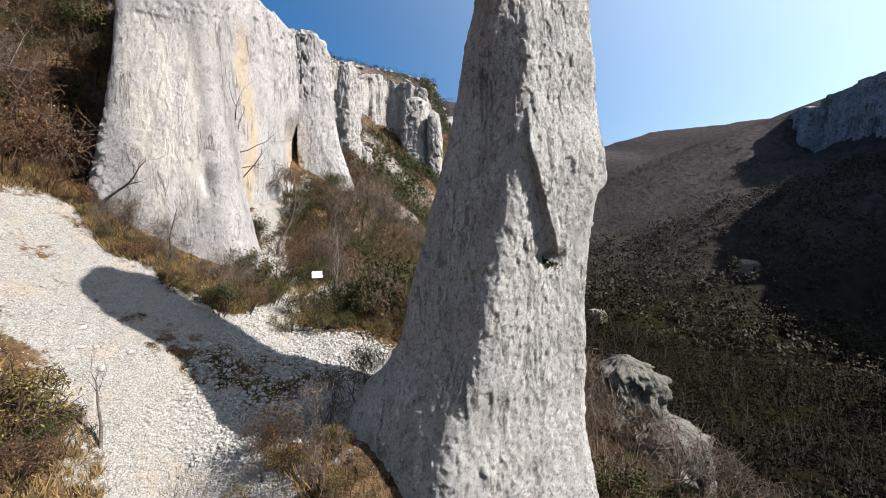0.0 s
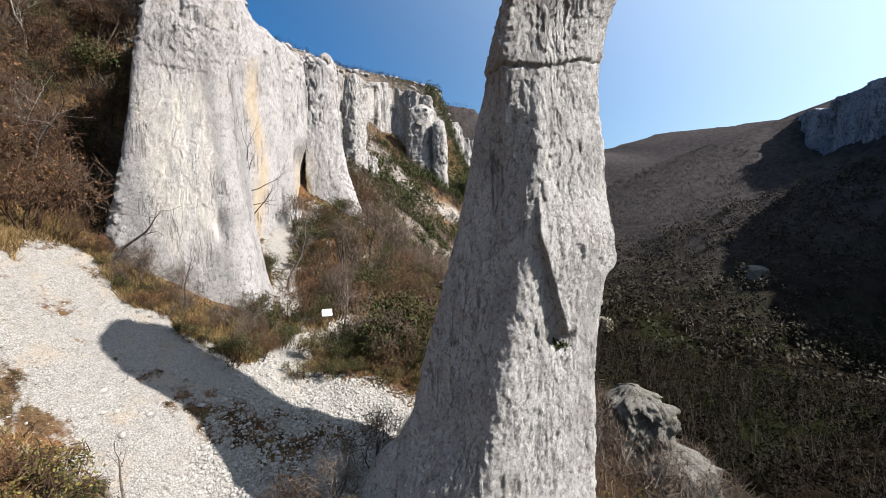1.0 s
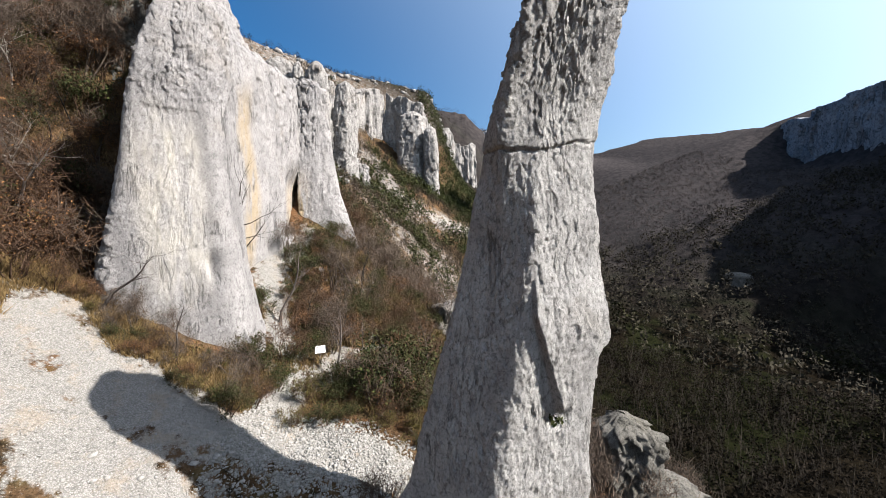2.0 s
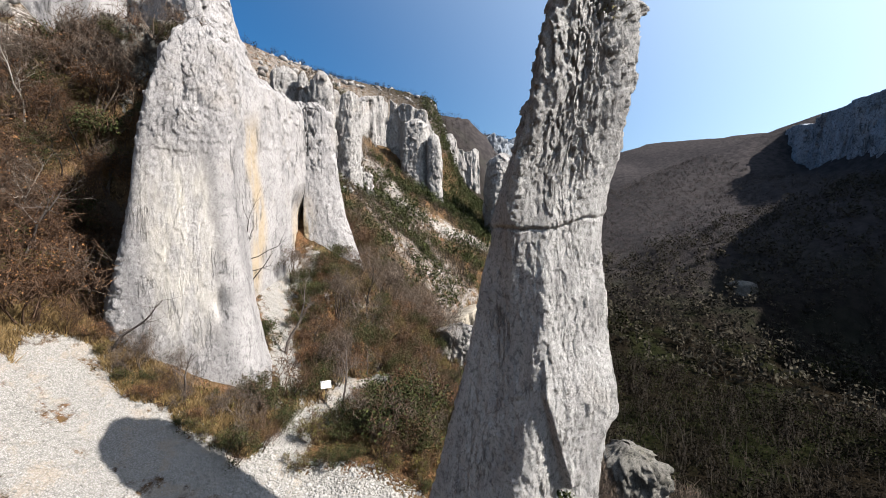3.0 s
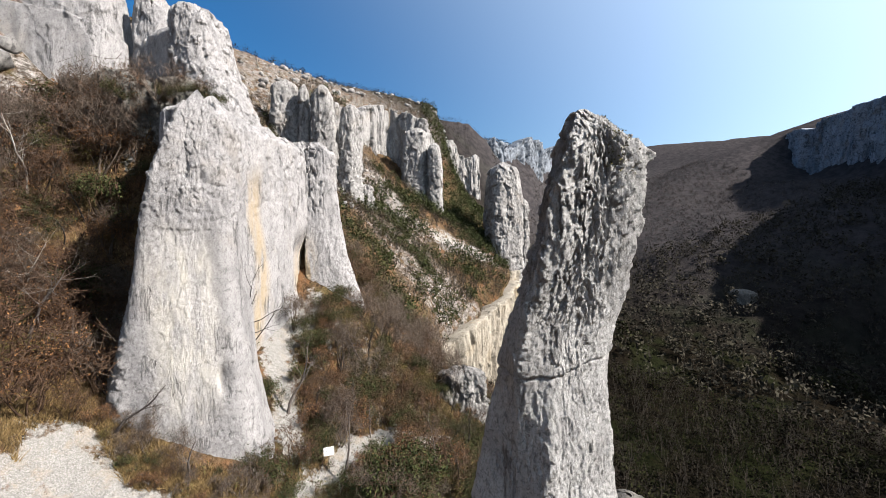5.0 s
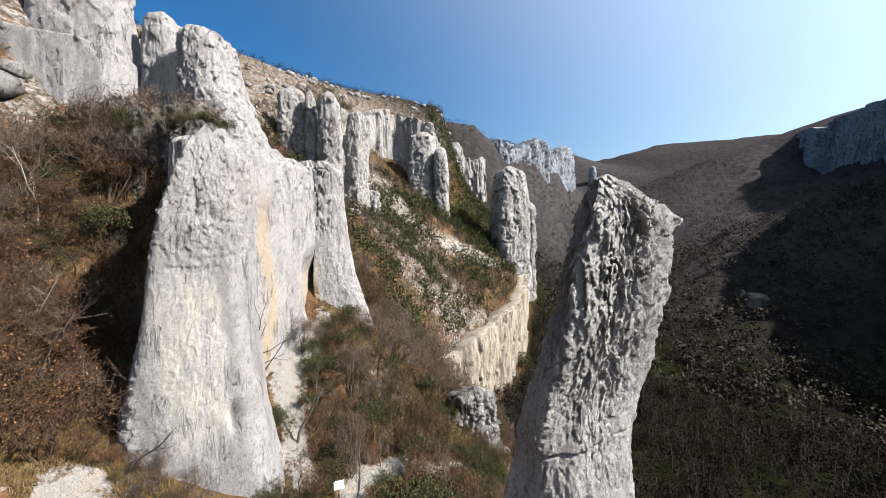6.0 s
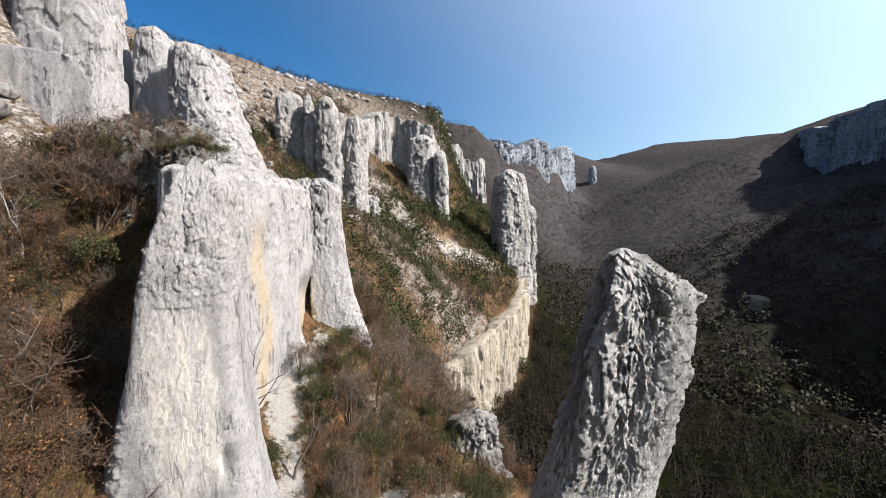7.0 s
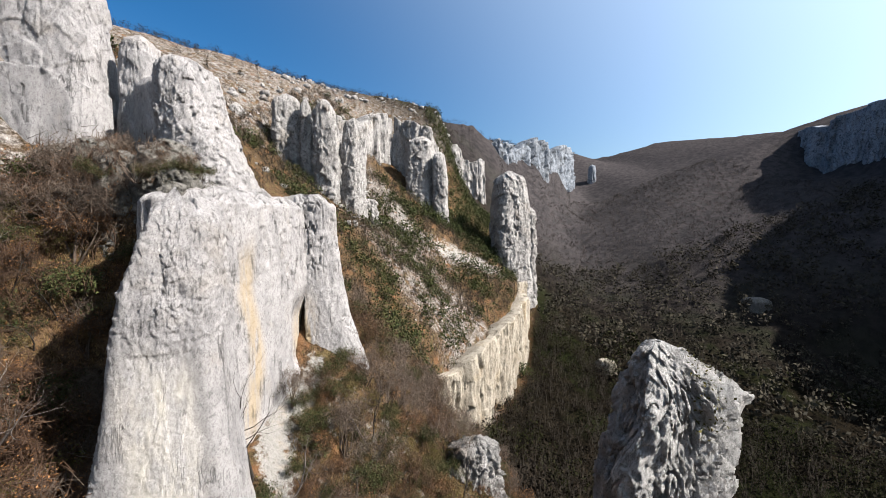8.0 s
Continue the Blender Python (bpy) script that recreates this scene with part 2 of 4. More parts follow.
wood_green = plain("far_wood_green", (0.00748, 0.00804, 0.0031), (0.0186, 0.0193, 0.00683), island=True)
stone_mat = plain("pale_stone", (0.244, 0.237, 0.223), (0.146, 0.138, 0.127), 6, 0.95, 0.03)
sign_white = plain("white_board", (0.78, 0.78, 0.76), (0.70, 0.70, 0.68), 6, 0.5, 0.002)
sign_ink = plain("grey_print", (0.45, 0.46, 0.47), (0.5, 0.5, 0.5), 9, 0.5, 0.001)
timber = plain("weathered_timber", (0.13, 0.10, 0.075), (0.22, 0.18, 0.14), 12)

# ---- ground: cross-sections of the valley, west to east ----
SECTIONS = []


def section(y, *pairs):
    SECTIONS.append((y, np.array([p[0] for p in pairs], float), np.array([p[1] for p in pairs], float)))


# ridge raised where it is out of view, so its shadow reaches the valley floor
EAST_RAISED = ((200, 0), (250, 26), (291, 50), (303, 126), (345, 150), (800, 160))
section(-400, (-900, 220), (-120, 60), (-40, 10), (0, -20), (40, -44), (85, -56), (140, -46), *EAST_RAISED)
section(-70, (-900, 230), (-120, 70), (-60, 32), (-30, 12), (-12, -4), (0, -10), (12, -18), (40, -36), (85, -46), (140, -36), *EAST_RAISED)
section(0, (-900, 230), (-120, 80), (-60, 42), (-35, 24), (-20, 6), (-12, -2), (-6, -6), (0, -8), (6, -10), (14, -15), (40, -34), (85, -42), (142, -32), *EAST_RAISED)
section(10, (-900, 230), (-120, 85), (-60, 48), (-35, 27), (-20, 7.5), (-14.5, 3.8), (-11, 0.6), (-8, -2.3), (-5, -1.5), (-2.5, -0.5), (3, -2), (6, -6), (14, -13), (40, -33), (85, -40), (142, -30), *EAST_RAISED)
section(15, (-900, 230), (-120, 88), (-60, 50), (-35, 28), (-22, 10.5), (-17, 5.4), (-14, 3.3), (-10, 1.7), (-7, 0.4), (-4, 0.3), (0, -0.5), (4, -2.5), (8, -7), (14, -11), (40, -32), (85, -39), (142, -28), *EAST_RAISED)
section(21, (-900, 230), (-120, 90), (-60, 52), (-40, 31), (-28, 17.5), (-22, 10.3), (-19, 8), (-14, 5.2), (-10, 2.5), (-7, 1.3), (-3, 0.6), (1, -1), (5, -4), (9, -8), (18, -15), (40, -31), (85, -38), (142, -27), *EAST_RAISED)
section(24.5, (-900, 230), (-120, 91), (-60, 54), (-40, 33), (-30, 22), (-24.5, 18), (-22, 11.5), (-19.5, 7), (-15, 6.2), (-10.5, 3.2), (-7, 1.7), (-3.5, 0.9), (1, -0.8), (5, -4), (9, -7.5), (18, -12), (40, -31), (85, -38), (142, -27), *EAST_RAISED)
section(28, (-900, 230), (-120, 92), (-60, 58), (-42, 36), (-32, 24), (-25, 23.5), (-20, 24.3), (-18.7, 23), (-17.4, 8.2), (-15.5, 7.2), (-12, 4.8), (-8, 2.4), (-4, 1.2), (0, -0.5), (5, -4), (10, -9), (16, -14), (40, -31), (85, -37), (142, -26), *EAST_RAISED)
section(36, (-900, 230), (-120, 94), (-60, 62), (-45, 44), (-34, 31), (-26, 28), (-21, 25.5), (-17.6, 23), (-16.0, 9.8), (-10, 8.4), (-6.5, 5.5), (-2, 2.5), (2, -0.5), (6, -4), (14, -14.5), (40, -32), (85, -37), (142, -26), *EAST_RAISED)
section(43, (-900, 230), (-120, 96), (-64, 66), (-48, 48), (-35, 33), (-25, 27), (-17, 22), (-10, 10.5), (-6, 5), (-2, 1), (2, -3), (6, -8), (14, -16), (40, -32), (85, -36), (142, -26), *EAST_RAISED)
section(48, (-900, 230), (-120, 98), (-70, 70), (-50, 52), (-36, 34), (-24, 22), (-12, 10.5), (-5, 4), (0, -3), (6, -10), (16, -20), (40, -33), (85, -36), (142, -26), *EAST_RAISED)
section(75, (-900, 230), (-130, 86), (-80, 62), (-58, 47), (-40, 32), (-24, 15), (-12, 4), (-6, -2.5), (-3.5, -8), (1, -24), (40, -35), (85, -36), (142, -25), *EAST_RAISED)
section(97, (-900, 230), (-130, 88), (-90, 70), (-62, 51), (-46, 37), (-34, 27), (-19, 15), (-9, 8.6), (0, 1.5), (7, -5.5), (9.5, -8), (14, -28), (45, -34), (85, -36), (140, -25), *EAST_RAISED)
section(125, (-900, 230), (-130, 92), (-75, 69), (-58, 58), (-47, 40), (-35, 31), (-27, 25), (-18, 18), (0, 6), (15, -1), (22, -5), (27, -27), (50, -32), (85, -33), (142, -23), *EAST_RAISED)
section(140, (-900, 230), (-130, 96), (-75, 74), (-52, 58), (-35, 39), (-24, 32.5), (-10, 22), (5, 10), (20, 0), (26, -4), (32, -24), (55, -29), (90, -30), (142, -21), *EAST_RAISED)
section(165, (-900, 230), (-130, 102), (-70, 84), (-45, 70), (-30, 48), (-22, 40), (-8, 30), (10, 18), (24, 7), (32, 0), (38, -14), (60, -25), (95, -26), (142, -19), *EAST_RAISED)
section(240, (-900, 230), (-140, 116), (-60, 102), (-30, 97), (-8, 91), (1, 66), (8, 44), (15, 30), (40, 12), (60, -4), (85, -10), (120, -4), (180, 18), (235, 38), (286, 52), (302, 94), (340, 110), (800, 132))
section(320, (-900, 230), (-60, 114), (20, 103), (36, 86), (52, 46), (75, 24), (100, 8), (140, 22), (200, 42), (260, 54), (318, 62), (334, 102), (380, 110), (800, 138))
section(380, (-900, 230), (-20, 108), (60, 102), (84, 84), (100, 48), (128, 27), (170, 45), (230, 70), (300, 98), (400, 136), (800, 160))
section(450, (-900, 230), (0, 114), (100, 112), (122, 95), (138, 58), (165, 46), (210, 66), (290, 96), (380, 126), (800, 150))
section(650, (-900, 240), (0, 136), (200, 146), (240, 130), (265, 125), (300, 142), (360, 158), (480, 164), (900, 180))
section(1000, (-900, 250), (0, 160), (280, 172), (420, 184), (1200, 215))
section(3000, (-900, 300), (0, 240), (1200, 270))


EDGE_Y, EDGE_X = (79, 86, 96, 106, 118, 135, 152), (-2, 3, 9.5, 16, 22, 27, 31)


def ground_z(x, y, rough=True):
    """Height of the ground at arrays x, y."""
    x, y = np.broadcast_arrays(np.asarray(x, float), np.asarray(y, float))
    ys = np.array([s[0] for s in SECTIONS], float)
    rows = np.stack([np.interp(x, s[1], s[2]) for s in SECTIONS])
    j = np.clip(np.searchsorted(ys, y) - 1, 0, len(ys) - 2)
    f = np.clip((y - ys[j]) / (ys[j + 1] - ys[j]), 0, 1)
    pick = np.take_along_axis
    z = pick(rows, j[None], 0)[0] * (1 - f) + pick(rows, j[None] + 1, 0)[0] * f
    # the drop under the lower cliff
    out = 0.84 * (x - np.interp(y, EDGE_Y, EDGE_X))
    low = np.interp(y, EDGE_Y, (-24, -26.5, -27.5, -27, -26, -24, -20)) - 0.12 * np.maximum(out, 0)
    fall = ease(-4.2, -1.2, out) * ease(72, 79, y) * ease(160, 150, y)
    z = np.where(z > low, z + (low - z) * fall, z)
    if rough:
        d = np.hypot(x + 5, y - 18)
        k = np.clip(d / 120, 0, 1)
        z = z + 0.32 * fbm(x * 0.45, y * 0.45, 0, 4, 3) + (0.09 * fbm(x * 2.3, y * 2.3, 0, 3, 5)) * (1 - k)
        z = z + k * 5.0 * fbm(x * 0.028, y * 0.028, 0, 5, 9) + k * 1.2 * fbm(x * 0.16, y * 0.16, 0, 3, 11)
    return z


def along(x, y, line, width):
    """1 on a broken line of ((x, y), ...), falling to 0 at width."""
    best = np.full(np.shape(x), 1e9)
    for (ax, ay), (bx, by) in zip(line, line[1:]):
        ux, uy = bx - ax, by - ay
        s = np.clip(((x - ax) * ux + (y - ay) * uy) / (ux * ux + uy * uy), 0, 1)
        best = np.minimum(best, np.hypot(x - ax - s * ux, y - ay - s * uy))
    return 1 - np.clip(best / width, 0, 1)


def scree_at(x, y):
    x0, y0 = np.asarray(x, float), np.asarray(y, float)
    far = ease(60, 90, y)
    sway = far * 16 * fbm(np.asarray(x) * 0.045, np.asarray(y) * 0.045, 0, 4, 101)
    x, y = x + sway, y + 0.5 * sway
    m = along(x, y, ((-17.4, 14.2), (-15, 13.2), (-9.5, 12.0), (-5, 8.5)), 3.4)
    m = np.maximum(m, 0.8 * along(x, y, ((-9, 12.6), (-5.5, 11.6), (-2.5, 13.4)), 2.6))
    m = np.maximum(m, along(x, y, ((-17.6, 16.6), (-15, 16.0), (-10, 15.8), (-6, 16.6), (-2.5, 15.4)), 2.7))
    m = np.maximum(m, along(x, y, ((-8.6, 17.4), (-8.3, 20.4), (-7.2, 22.6), (-6.3, 25.6), (-4.4, 27.3), (0.2, 29.2)), 1.7))
    m = np.maximum(m, 0.9 * along(x, y, ((-9.4, 23.2), (-11, 24.9), (-12.4, 27.6), (-14.2, 30.3), (-12.9, 36)), 2.1))
    m = np.maximum(m, 0.95 * along(x0, y0, ((-25, 144), (-15, 134), (-2, 134), (17, 146)), 9.0) * (0.75 + 0.6 * fbm(x0 * 0.12, y0 * 0.12, 0, 3, 104)))
    m = np.maximum(m, along(x, y, ((-32, 142), (-22, 124), (-11, 112), (-4, 102)), 22.0) * (0.22 + 0.7 * fbm(x * 0.11, y * 0.11, 0, 3, 103)))
    m = np.maximum(m, 0.3 * along(x, y, ((-16, 122), (-4, 116), (8, 106), (13, 99)), 4.5))
    m = np.maximum(m, 0.3 * along(x, y, ((-14, 108), (-8, 95), (-4, 86)), 4.0))
    m = np.maximum(m, 0.27 * ease(-13, -11, x) * ease(3, 0, x) * ease(19, 21, y) * ease(40, 35, y))
    m = np.maximum(m, 0.7 * along(x, y, ((52, 122), (56, 140), (60, 160)), 6))
    return m


def wood_edge(y):
    """Where the valley woods begin."""
    return np.interp(y, (0, 30, 60, 79, 86, 96, 106, 118, 135, 152, 170), (13, 12, 4, 1, 6, 12, 19, 25, 30, 34, 40))


def spread(a, b, near_a, near_b, step, growth):
    """Coordinates from a to b, evenly spaced between near_a and near_b, widening outwards."""
    mid = list(np.arange(near_a, near_b + step, step))
    for end, sign in ((b, 1), (a, -1)):
        s, v = step, (mid[-1] if sign > 0 else mid[0])
        while (end - v) * sign > 0:
            s *= growth
            v += sign * s
            mid.append(v) if sign > 0 else mid.insert(0, v)
    return np.array(mid)


def build_ground():
    xs = spread(-850, 1100, -25, 9, 0.26, 1.05)
    ys = spread(-380, 2900, 7, 40, 0.26, 1.035)
    gx, gy = np.meshgrid(xs, ys)
    gz = ground_z(gx, gy)
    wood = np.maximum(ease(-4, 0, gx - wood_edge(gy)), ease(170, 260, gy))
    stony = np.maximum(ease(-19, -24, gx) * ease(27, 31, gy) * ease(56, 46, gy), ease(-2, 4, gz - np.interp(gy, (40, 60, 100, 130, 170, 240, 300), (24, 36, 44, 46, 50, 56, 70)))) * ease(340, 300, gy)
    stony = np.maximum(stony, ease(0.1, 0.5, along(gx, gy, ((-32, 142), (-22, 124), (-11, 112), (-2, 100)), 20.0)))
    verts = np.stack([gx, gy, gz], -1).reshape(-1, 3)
    # the haze mask grows northward and eastward, over the shaded slopes too
    me = mesh_from("ground", verts, grid_faces(len(xs), len(ys)), {"scree": scree_at(gx, gy).ravel(), "wood": wood.ravel(), "stony": stony.ravel(), "far_haze": ease(150, 330, gy + 0.7 * gx - 50).ravel()})
    me.materials.append(ground_mat)
    return tagged(new("ground", me), "valley side of brown litter, pale scree and far bare woods", "ground", kind="structure")


ground = build_ground()


# ---- rock bodies ----
def loft(rows, nu, nv, power=2.6, turn=0.0, flute=0.25, rough=0.12, seed=0, size=1.0, bend=None, facet=0.0, cell=1.0, outline=None, jag=0.0, upper=None):
    """A rock body from rows of (z, middle x, middle y, half width, half depth), bottom to top, closed at the top."""
    r = np.array(rows, float)
    z = np.linspace(r[0, 0], r[-1, 0], nv)
    cols = [np.interp(z, r[:, 0], r[:, i]) for i in range(1, 5)]
    k = max(3, nv // 40) | 1
    pad = k // 2
    cols = [np.convolve(np.pad(c, pad, mode="edge"), np.ones(k) / k, mode="valid") for c in cols]
    top = np.sqrt(np.clip((r[-1, 0] - z) / (0.045 * (r[-1, 0] - r[0, 0])), 0, 1))
    cols[2], cols[3] = cols[2] * np.maximum(top, 0.02), cols[3] * np.maximum(top, 0.02)
    th = np.linspace(0, 2 * np.pi, nu, endpoint=False)
    c, s = np.cos(th), np.sin(th)
    def around(corners):
        far = np.full(nu, 1e9)
        for (ax, ay), (bx, by) in zip(corners, corners[1:] + corners[:1]):
            ex, ey = by - ay, ax - bx
            far = np.minimum(far, np.where(ex * c + ey * s > 1e-6, (ex * ax + ey * ay) / np.maximum(ex * c + ey * s, 1e-6), 1e9))
        m = max(3, nu // 30) | 1
        return np.convolve(np.concatenate([far[-m:], far, far[:m]]), np.ones(m) / m, mode="same")[m:-m]

    if outline is None:
        rad = ((np.abs(c) ** power + np.abs(s) ** power) ** (-1 / power))[None]
    else:
        rad = around(outline)[None]
        if upper is not None:
            w = ease(upper[0], upper[1], z)[:, None]
            rad = rad * (1 - w) + around(upper[2])[None] * w
    ux, uy = rad * c[None], rad * s[None]
    lx, ly = cols[2][:, None] * ux, cols[3][:, None] * uy
    nx, ny = ux / np.maximum(cols[2][:, None], 0.2), uy / np.maximum(cols[3][:, None], 0.2)
    nn = np.hypot(nx, ny) + 1e-9
    nx, ny = nx / nn, ny / nn
    ct, st = math.cos(radians(turn)), math.sin(radians(turn))
    wide, deep = lx * ct - ly * st, lx * st + ly * ct
    wide = wide * (cols[2] / (np.abs(wide).max(1) + 1e-9))[:, None]
    deep = deep * (cols[3] / (np.abs(deep).max(1) + 1e-9))[:, None]
    x, y = cols[0][:, None] + wide, cols[1][:, None] + deep
    nx, ny = nx * ct - ny * st, nx * st + ny * ct
    zz = np.broadcast_to(z[:, None], x.shape)
    q = 1.0 / size
    d = flute * fbm(x * 0.55 * q, y * 0.55 * q, zz * 0.12 * q, 4, seed)
    d = d + 0.5 * flute * (0.4 - np.abs(fbm(x * 1.3 * q, y * 1.3 * q, zz * 0.35 * q, 4, seed + 20)) * 2)
    sharp = 0.3 - np.abs(fbm(x * 2.1 * q, y * 2.1 * q, zz * 0.9 * q, 3, seed + 40, 0.6)) * 1.8
    d = d + rough * sharp - 0.6 * rough * ease(0.15, 0.45, fbm(x * 4.4 * q, y * 4.4 * q, zz * 2.3 * q, 3, seed + 50, 0.6))
    d = d + 0.55 * rough * fbm(x * 9 * q, y * 9 * q, zz * 6 * q, 2, seed + 55, 0.7)
    if facet:
        wob = 0.35 * fbm(x / cell, y / cell, zz / cell, 3, seed + 70)
        d = d + facet * blocks(x / cell + wob, y / cell - wob, zz / cell * 0.55 + wob, seed + 80)
        d = d + 0.5 * facet * blocks(2.3 * x / cell + wob, 2.3 * y / cell, zz / cell * 1.5 + wob, seed + 90)
        d = d + 0.26 * facet * blocks(5.1 * x / cell + 2 * wob, 5.1 * y / cell, zz / cell * 3.4 - wob, seed + 91)
    split = fbm(x * 0.8 * q, y * 0.8 * q, zz * 0.10 * q, 3, seed + 63)
    d = d - 2.2 * rough * np.exp(-(split / 0.035) ** 2) * ease(-0.1, 0.2, fbm(x * 0.5 * q, y * 0.5 * q, zz * 0.3 * q, 2, seed + 64))
    if bend is not None:
        d = d + bend(x, y, zz)
    d = d * np.maximum(top, 0.6)[:, None]
    x, y = x + nx * d, y + ny * d
    zz = zz + (1 - top[:, None]) * rough * 2 * fbm(x * 1.7 * q, y * 1.7 * q, 0, 3, seed + 60)
    if jag:
        rise = ease(0.84, 1.0, (z - r[0, 0]) / (r[-1, 0] - r[0, 0]))[:, None]
        zz = zz + rise * jag * (blocks(x / 1.3, y / 1.3, 0 * x, seed + 95) + 0.5 * blocks(x / 0.5, y / 0.5, 0 * x, seed + 96))
    verts = np.stack([x, y, zz], -1).reshape(-1, 3)
    return verts, grid_faces(nu, nv, True)


def joined(name, bodies, attributes=None):
    vs, fs, n = [], [], 0
    for v, f in bodies:
        vs.append(v)
        fs.append(f + n)
        n += len(v)
    v = np.concatenate(vs)
    return mesh_from(name, v, np.concatenate(fs), {k: fn(v) for k, fn in (attributes or {}).items()}, smooth=False)


def rock(name, bodies, material, label, category="rock", group="", attributes=None):
    return tagged(part(name, joined(name, bodies, attributes), material), label, category, group)


# the free-standing pillar
def pillar_marks(x, y, z):
    front = ease(12.2, 11.2, y)
    seam_z = 12.75 + 0.10 * np.sin(x * 2.1) + 0.12 * (x - 2.5) + 0.10 * fbm(x * 2.5, y * 2.5, 0, 3, 70)
    open_seam = 0.35 + 0.65 * ease(-0.1, 0.35, fbm(x * 1.4, y * 1.4, 3, 2, 71))
    d = -0.08 * open_seam * np.exp(-((z - seam_z) / 0.045) ** 2) * front
    d = d + 0.05 * ease(0.0, 0.10, z - seam_z) * ease(1.6, 0.2, z - seam_z) * front
    # flake with an overhanging foot, coming to a point below
    k = np.clip((z - 5.35) / 2.8, 0, 1)
    left, right = 2.95 - 0.75 * k, 3.3 + 1.3 * np.clip((z - 5.35) / 1.9, 0, 1)
    inside = ease(-0.03, 0.10, x - left) * ease(-0.03, 0.25, right - x) * ease(5.3, 5.42, z) * ease(9.6, 7.6, z) * front
    d = d + 0.28 * inside
    d = d - 0.32 * np.exp(-(((x - 3.1) / 0.34) ** 2 + ((z - 5.12) / 0.2) ** 2)) * front
    # chipped karren, deepest at the head
    head = ease(12.6, 18.5, z)
    wx = 0.30 * fbm(x * 1.3, y * 1.3, z * 1.0, 3, 79)
    d = d + (0.02 + 0.10 * head) * blocks(x * 2.1 + wx, y * 2.1 - wx, z * 0.7 + wx, 77)
    d = d + (0.03 + 0.10 * head) * blocks(x * 4.6 + 2 * wx, y * 4.6 - wx, z * 1.9 + wx, 78)
    d = d + (0.026 + 0.054 * head) * blocks(x * 9 + 3 * wx, y * 10 - 3 * wx, z * 4.6 + wx, 83)
    cleft = np.abs(fbm(x * 1.7 + wx, y * 1.7 - wx, z * 0.30, 3, 84, 0.55))
    return d - head * 0.22 * ease(0.035, 0.0, cleft)


PILLAR = (
    (-5.0, 0.6, 11.6, 5.0, 3.4), (-2.0, 0.6, 11.5, 4.2, 2.9), (0.0, 0.7, 11.4, 3.65, 2.4), (1.0, 0.9, 11.4, 3.4, 2.15), (1.8, 1.3, 11.3, 3.0, 1.95), (2.6, 1.52, 11.3, 2.76, 1.8),
    (4.0, 1.64, 11.3, 2.62, 1.65), (5.3, 1.86, 11.3, 2.44, 1.55), (7.0, 2.17, 11.35, 2.32, 1.5), (8.0, 2.36, 11.4, 2.26, 1.45), (9.5, 2.45, 11.5, 2.02, 1.4), (10.4, 2.52, 11.5, 1.92, 1.35),
    (12.3, 2.56, 11.5, 1.72, 1.3), (13.8, 2.66, 11.4, 1.74, 1.35), (14.8, 2.96, 11.3, 1.76, 1.4), (15.6, 3.1, 11.2, 1.66, 1.35), (16.5, 3.3, 11.1, 1.6, 1.3),
    (17.4, 3.4, 11.1, 1.6, 1.25), (18.2, 3.54, 11.1, 1.52, 1.2), (19.0, 3.72, 11.1, 1.34, 1.1), (19.5, 3.52, 11.1, 1.36, 1.05), (20.15, 3.15, 11.1, 1.0, 0.8))
pillar = rock("rock_pillar", [loft(PILLAR, 360, 720, 3.0, 0, 0.06, 0.008, 4, 0.7, pillar_marks, 0.0, 0.16, [(-0.14, -1.0), (1.0, -0.22), (0.8, 0.9), (-0.6, 1.0), (-1.0, 0.0)], 0.12,
                                    (9.5, 15.0, [(-0.85, -0.95), (1.0, 0.05), (0.7, 0.9), (-0.2, 1.0), (-0.8, 0.1)]))], rock_near,
              "tall free-standing grey limestone pillar on the scree slope", "rock pillar")


def ochre_at(v):
    on_wall = 0.62 * ease(1.25, 0.2, np.abs(v[:, 1] - 29.7 - 0.5 * np.sin(v[:, 2] * 0.6))) * ease(-18.5, -17.5, v[:, 0]) * ease(22.5, 18, v[:, 2]) * ease(6, 9, v[:, 2])
    return np.maximum(on_wall, 0.8 * ease(36, 38, v[:, 1]) * ease(1.5, 0.3, np.abs(v[:, 0] + 14.6)) * ease(17, 12, v[:, 2]))


def fresh_at(v):
    return ease(2.1, 0.1, np.abs(v[:, 0] + 14.4 + 0.06 * (v[:, 2] - 12))) * ease(22.5, 21, v[:, 1]) * ease(18, 14, v[:, 2]) * ease(4.5, 9, v[:, 2])


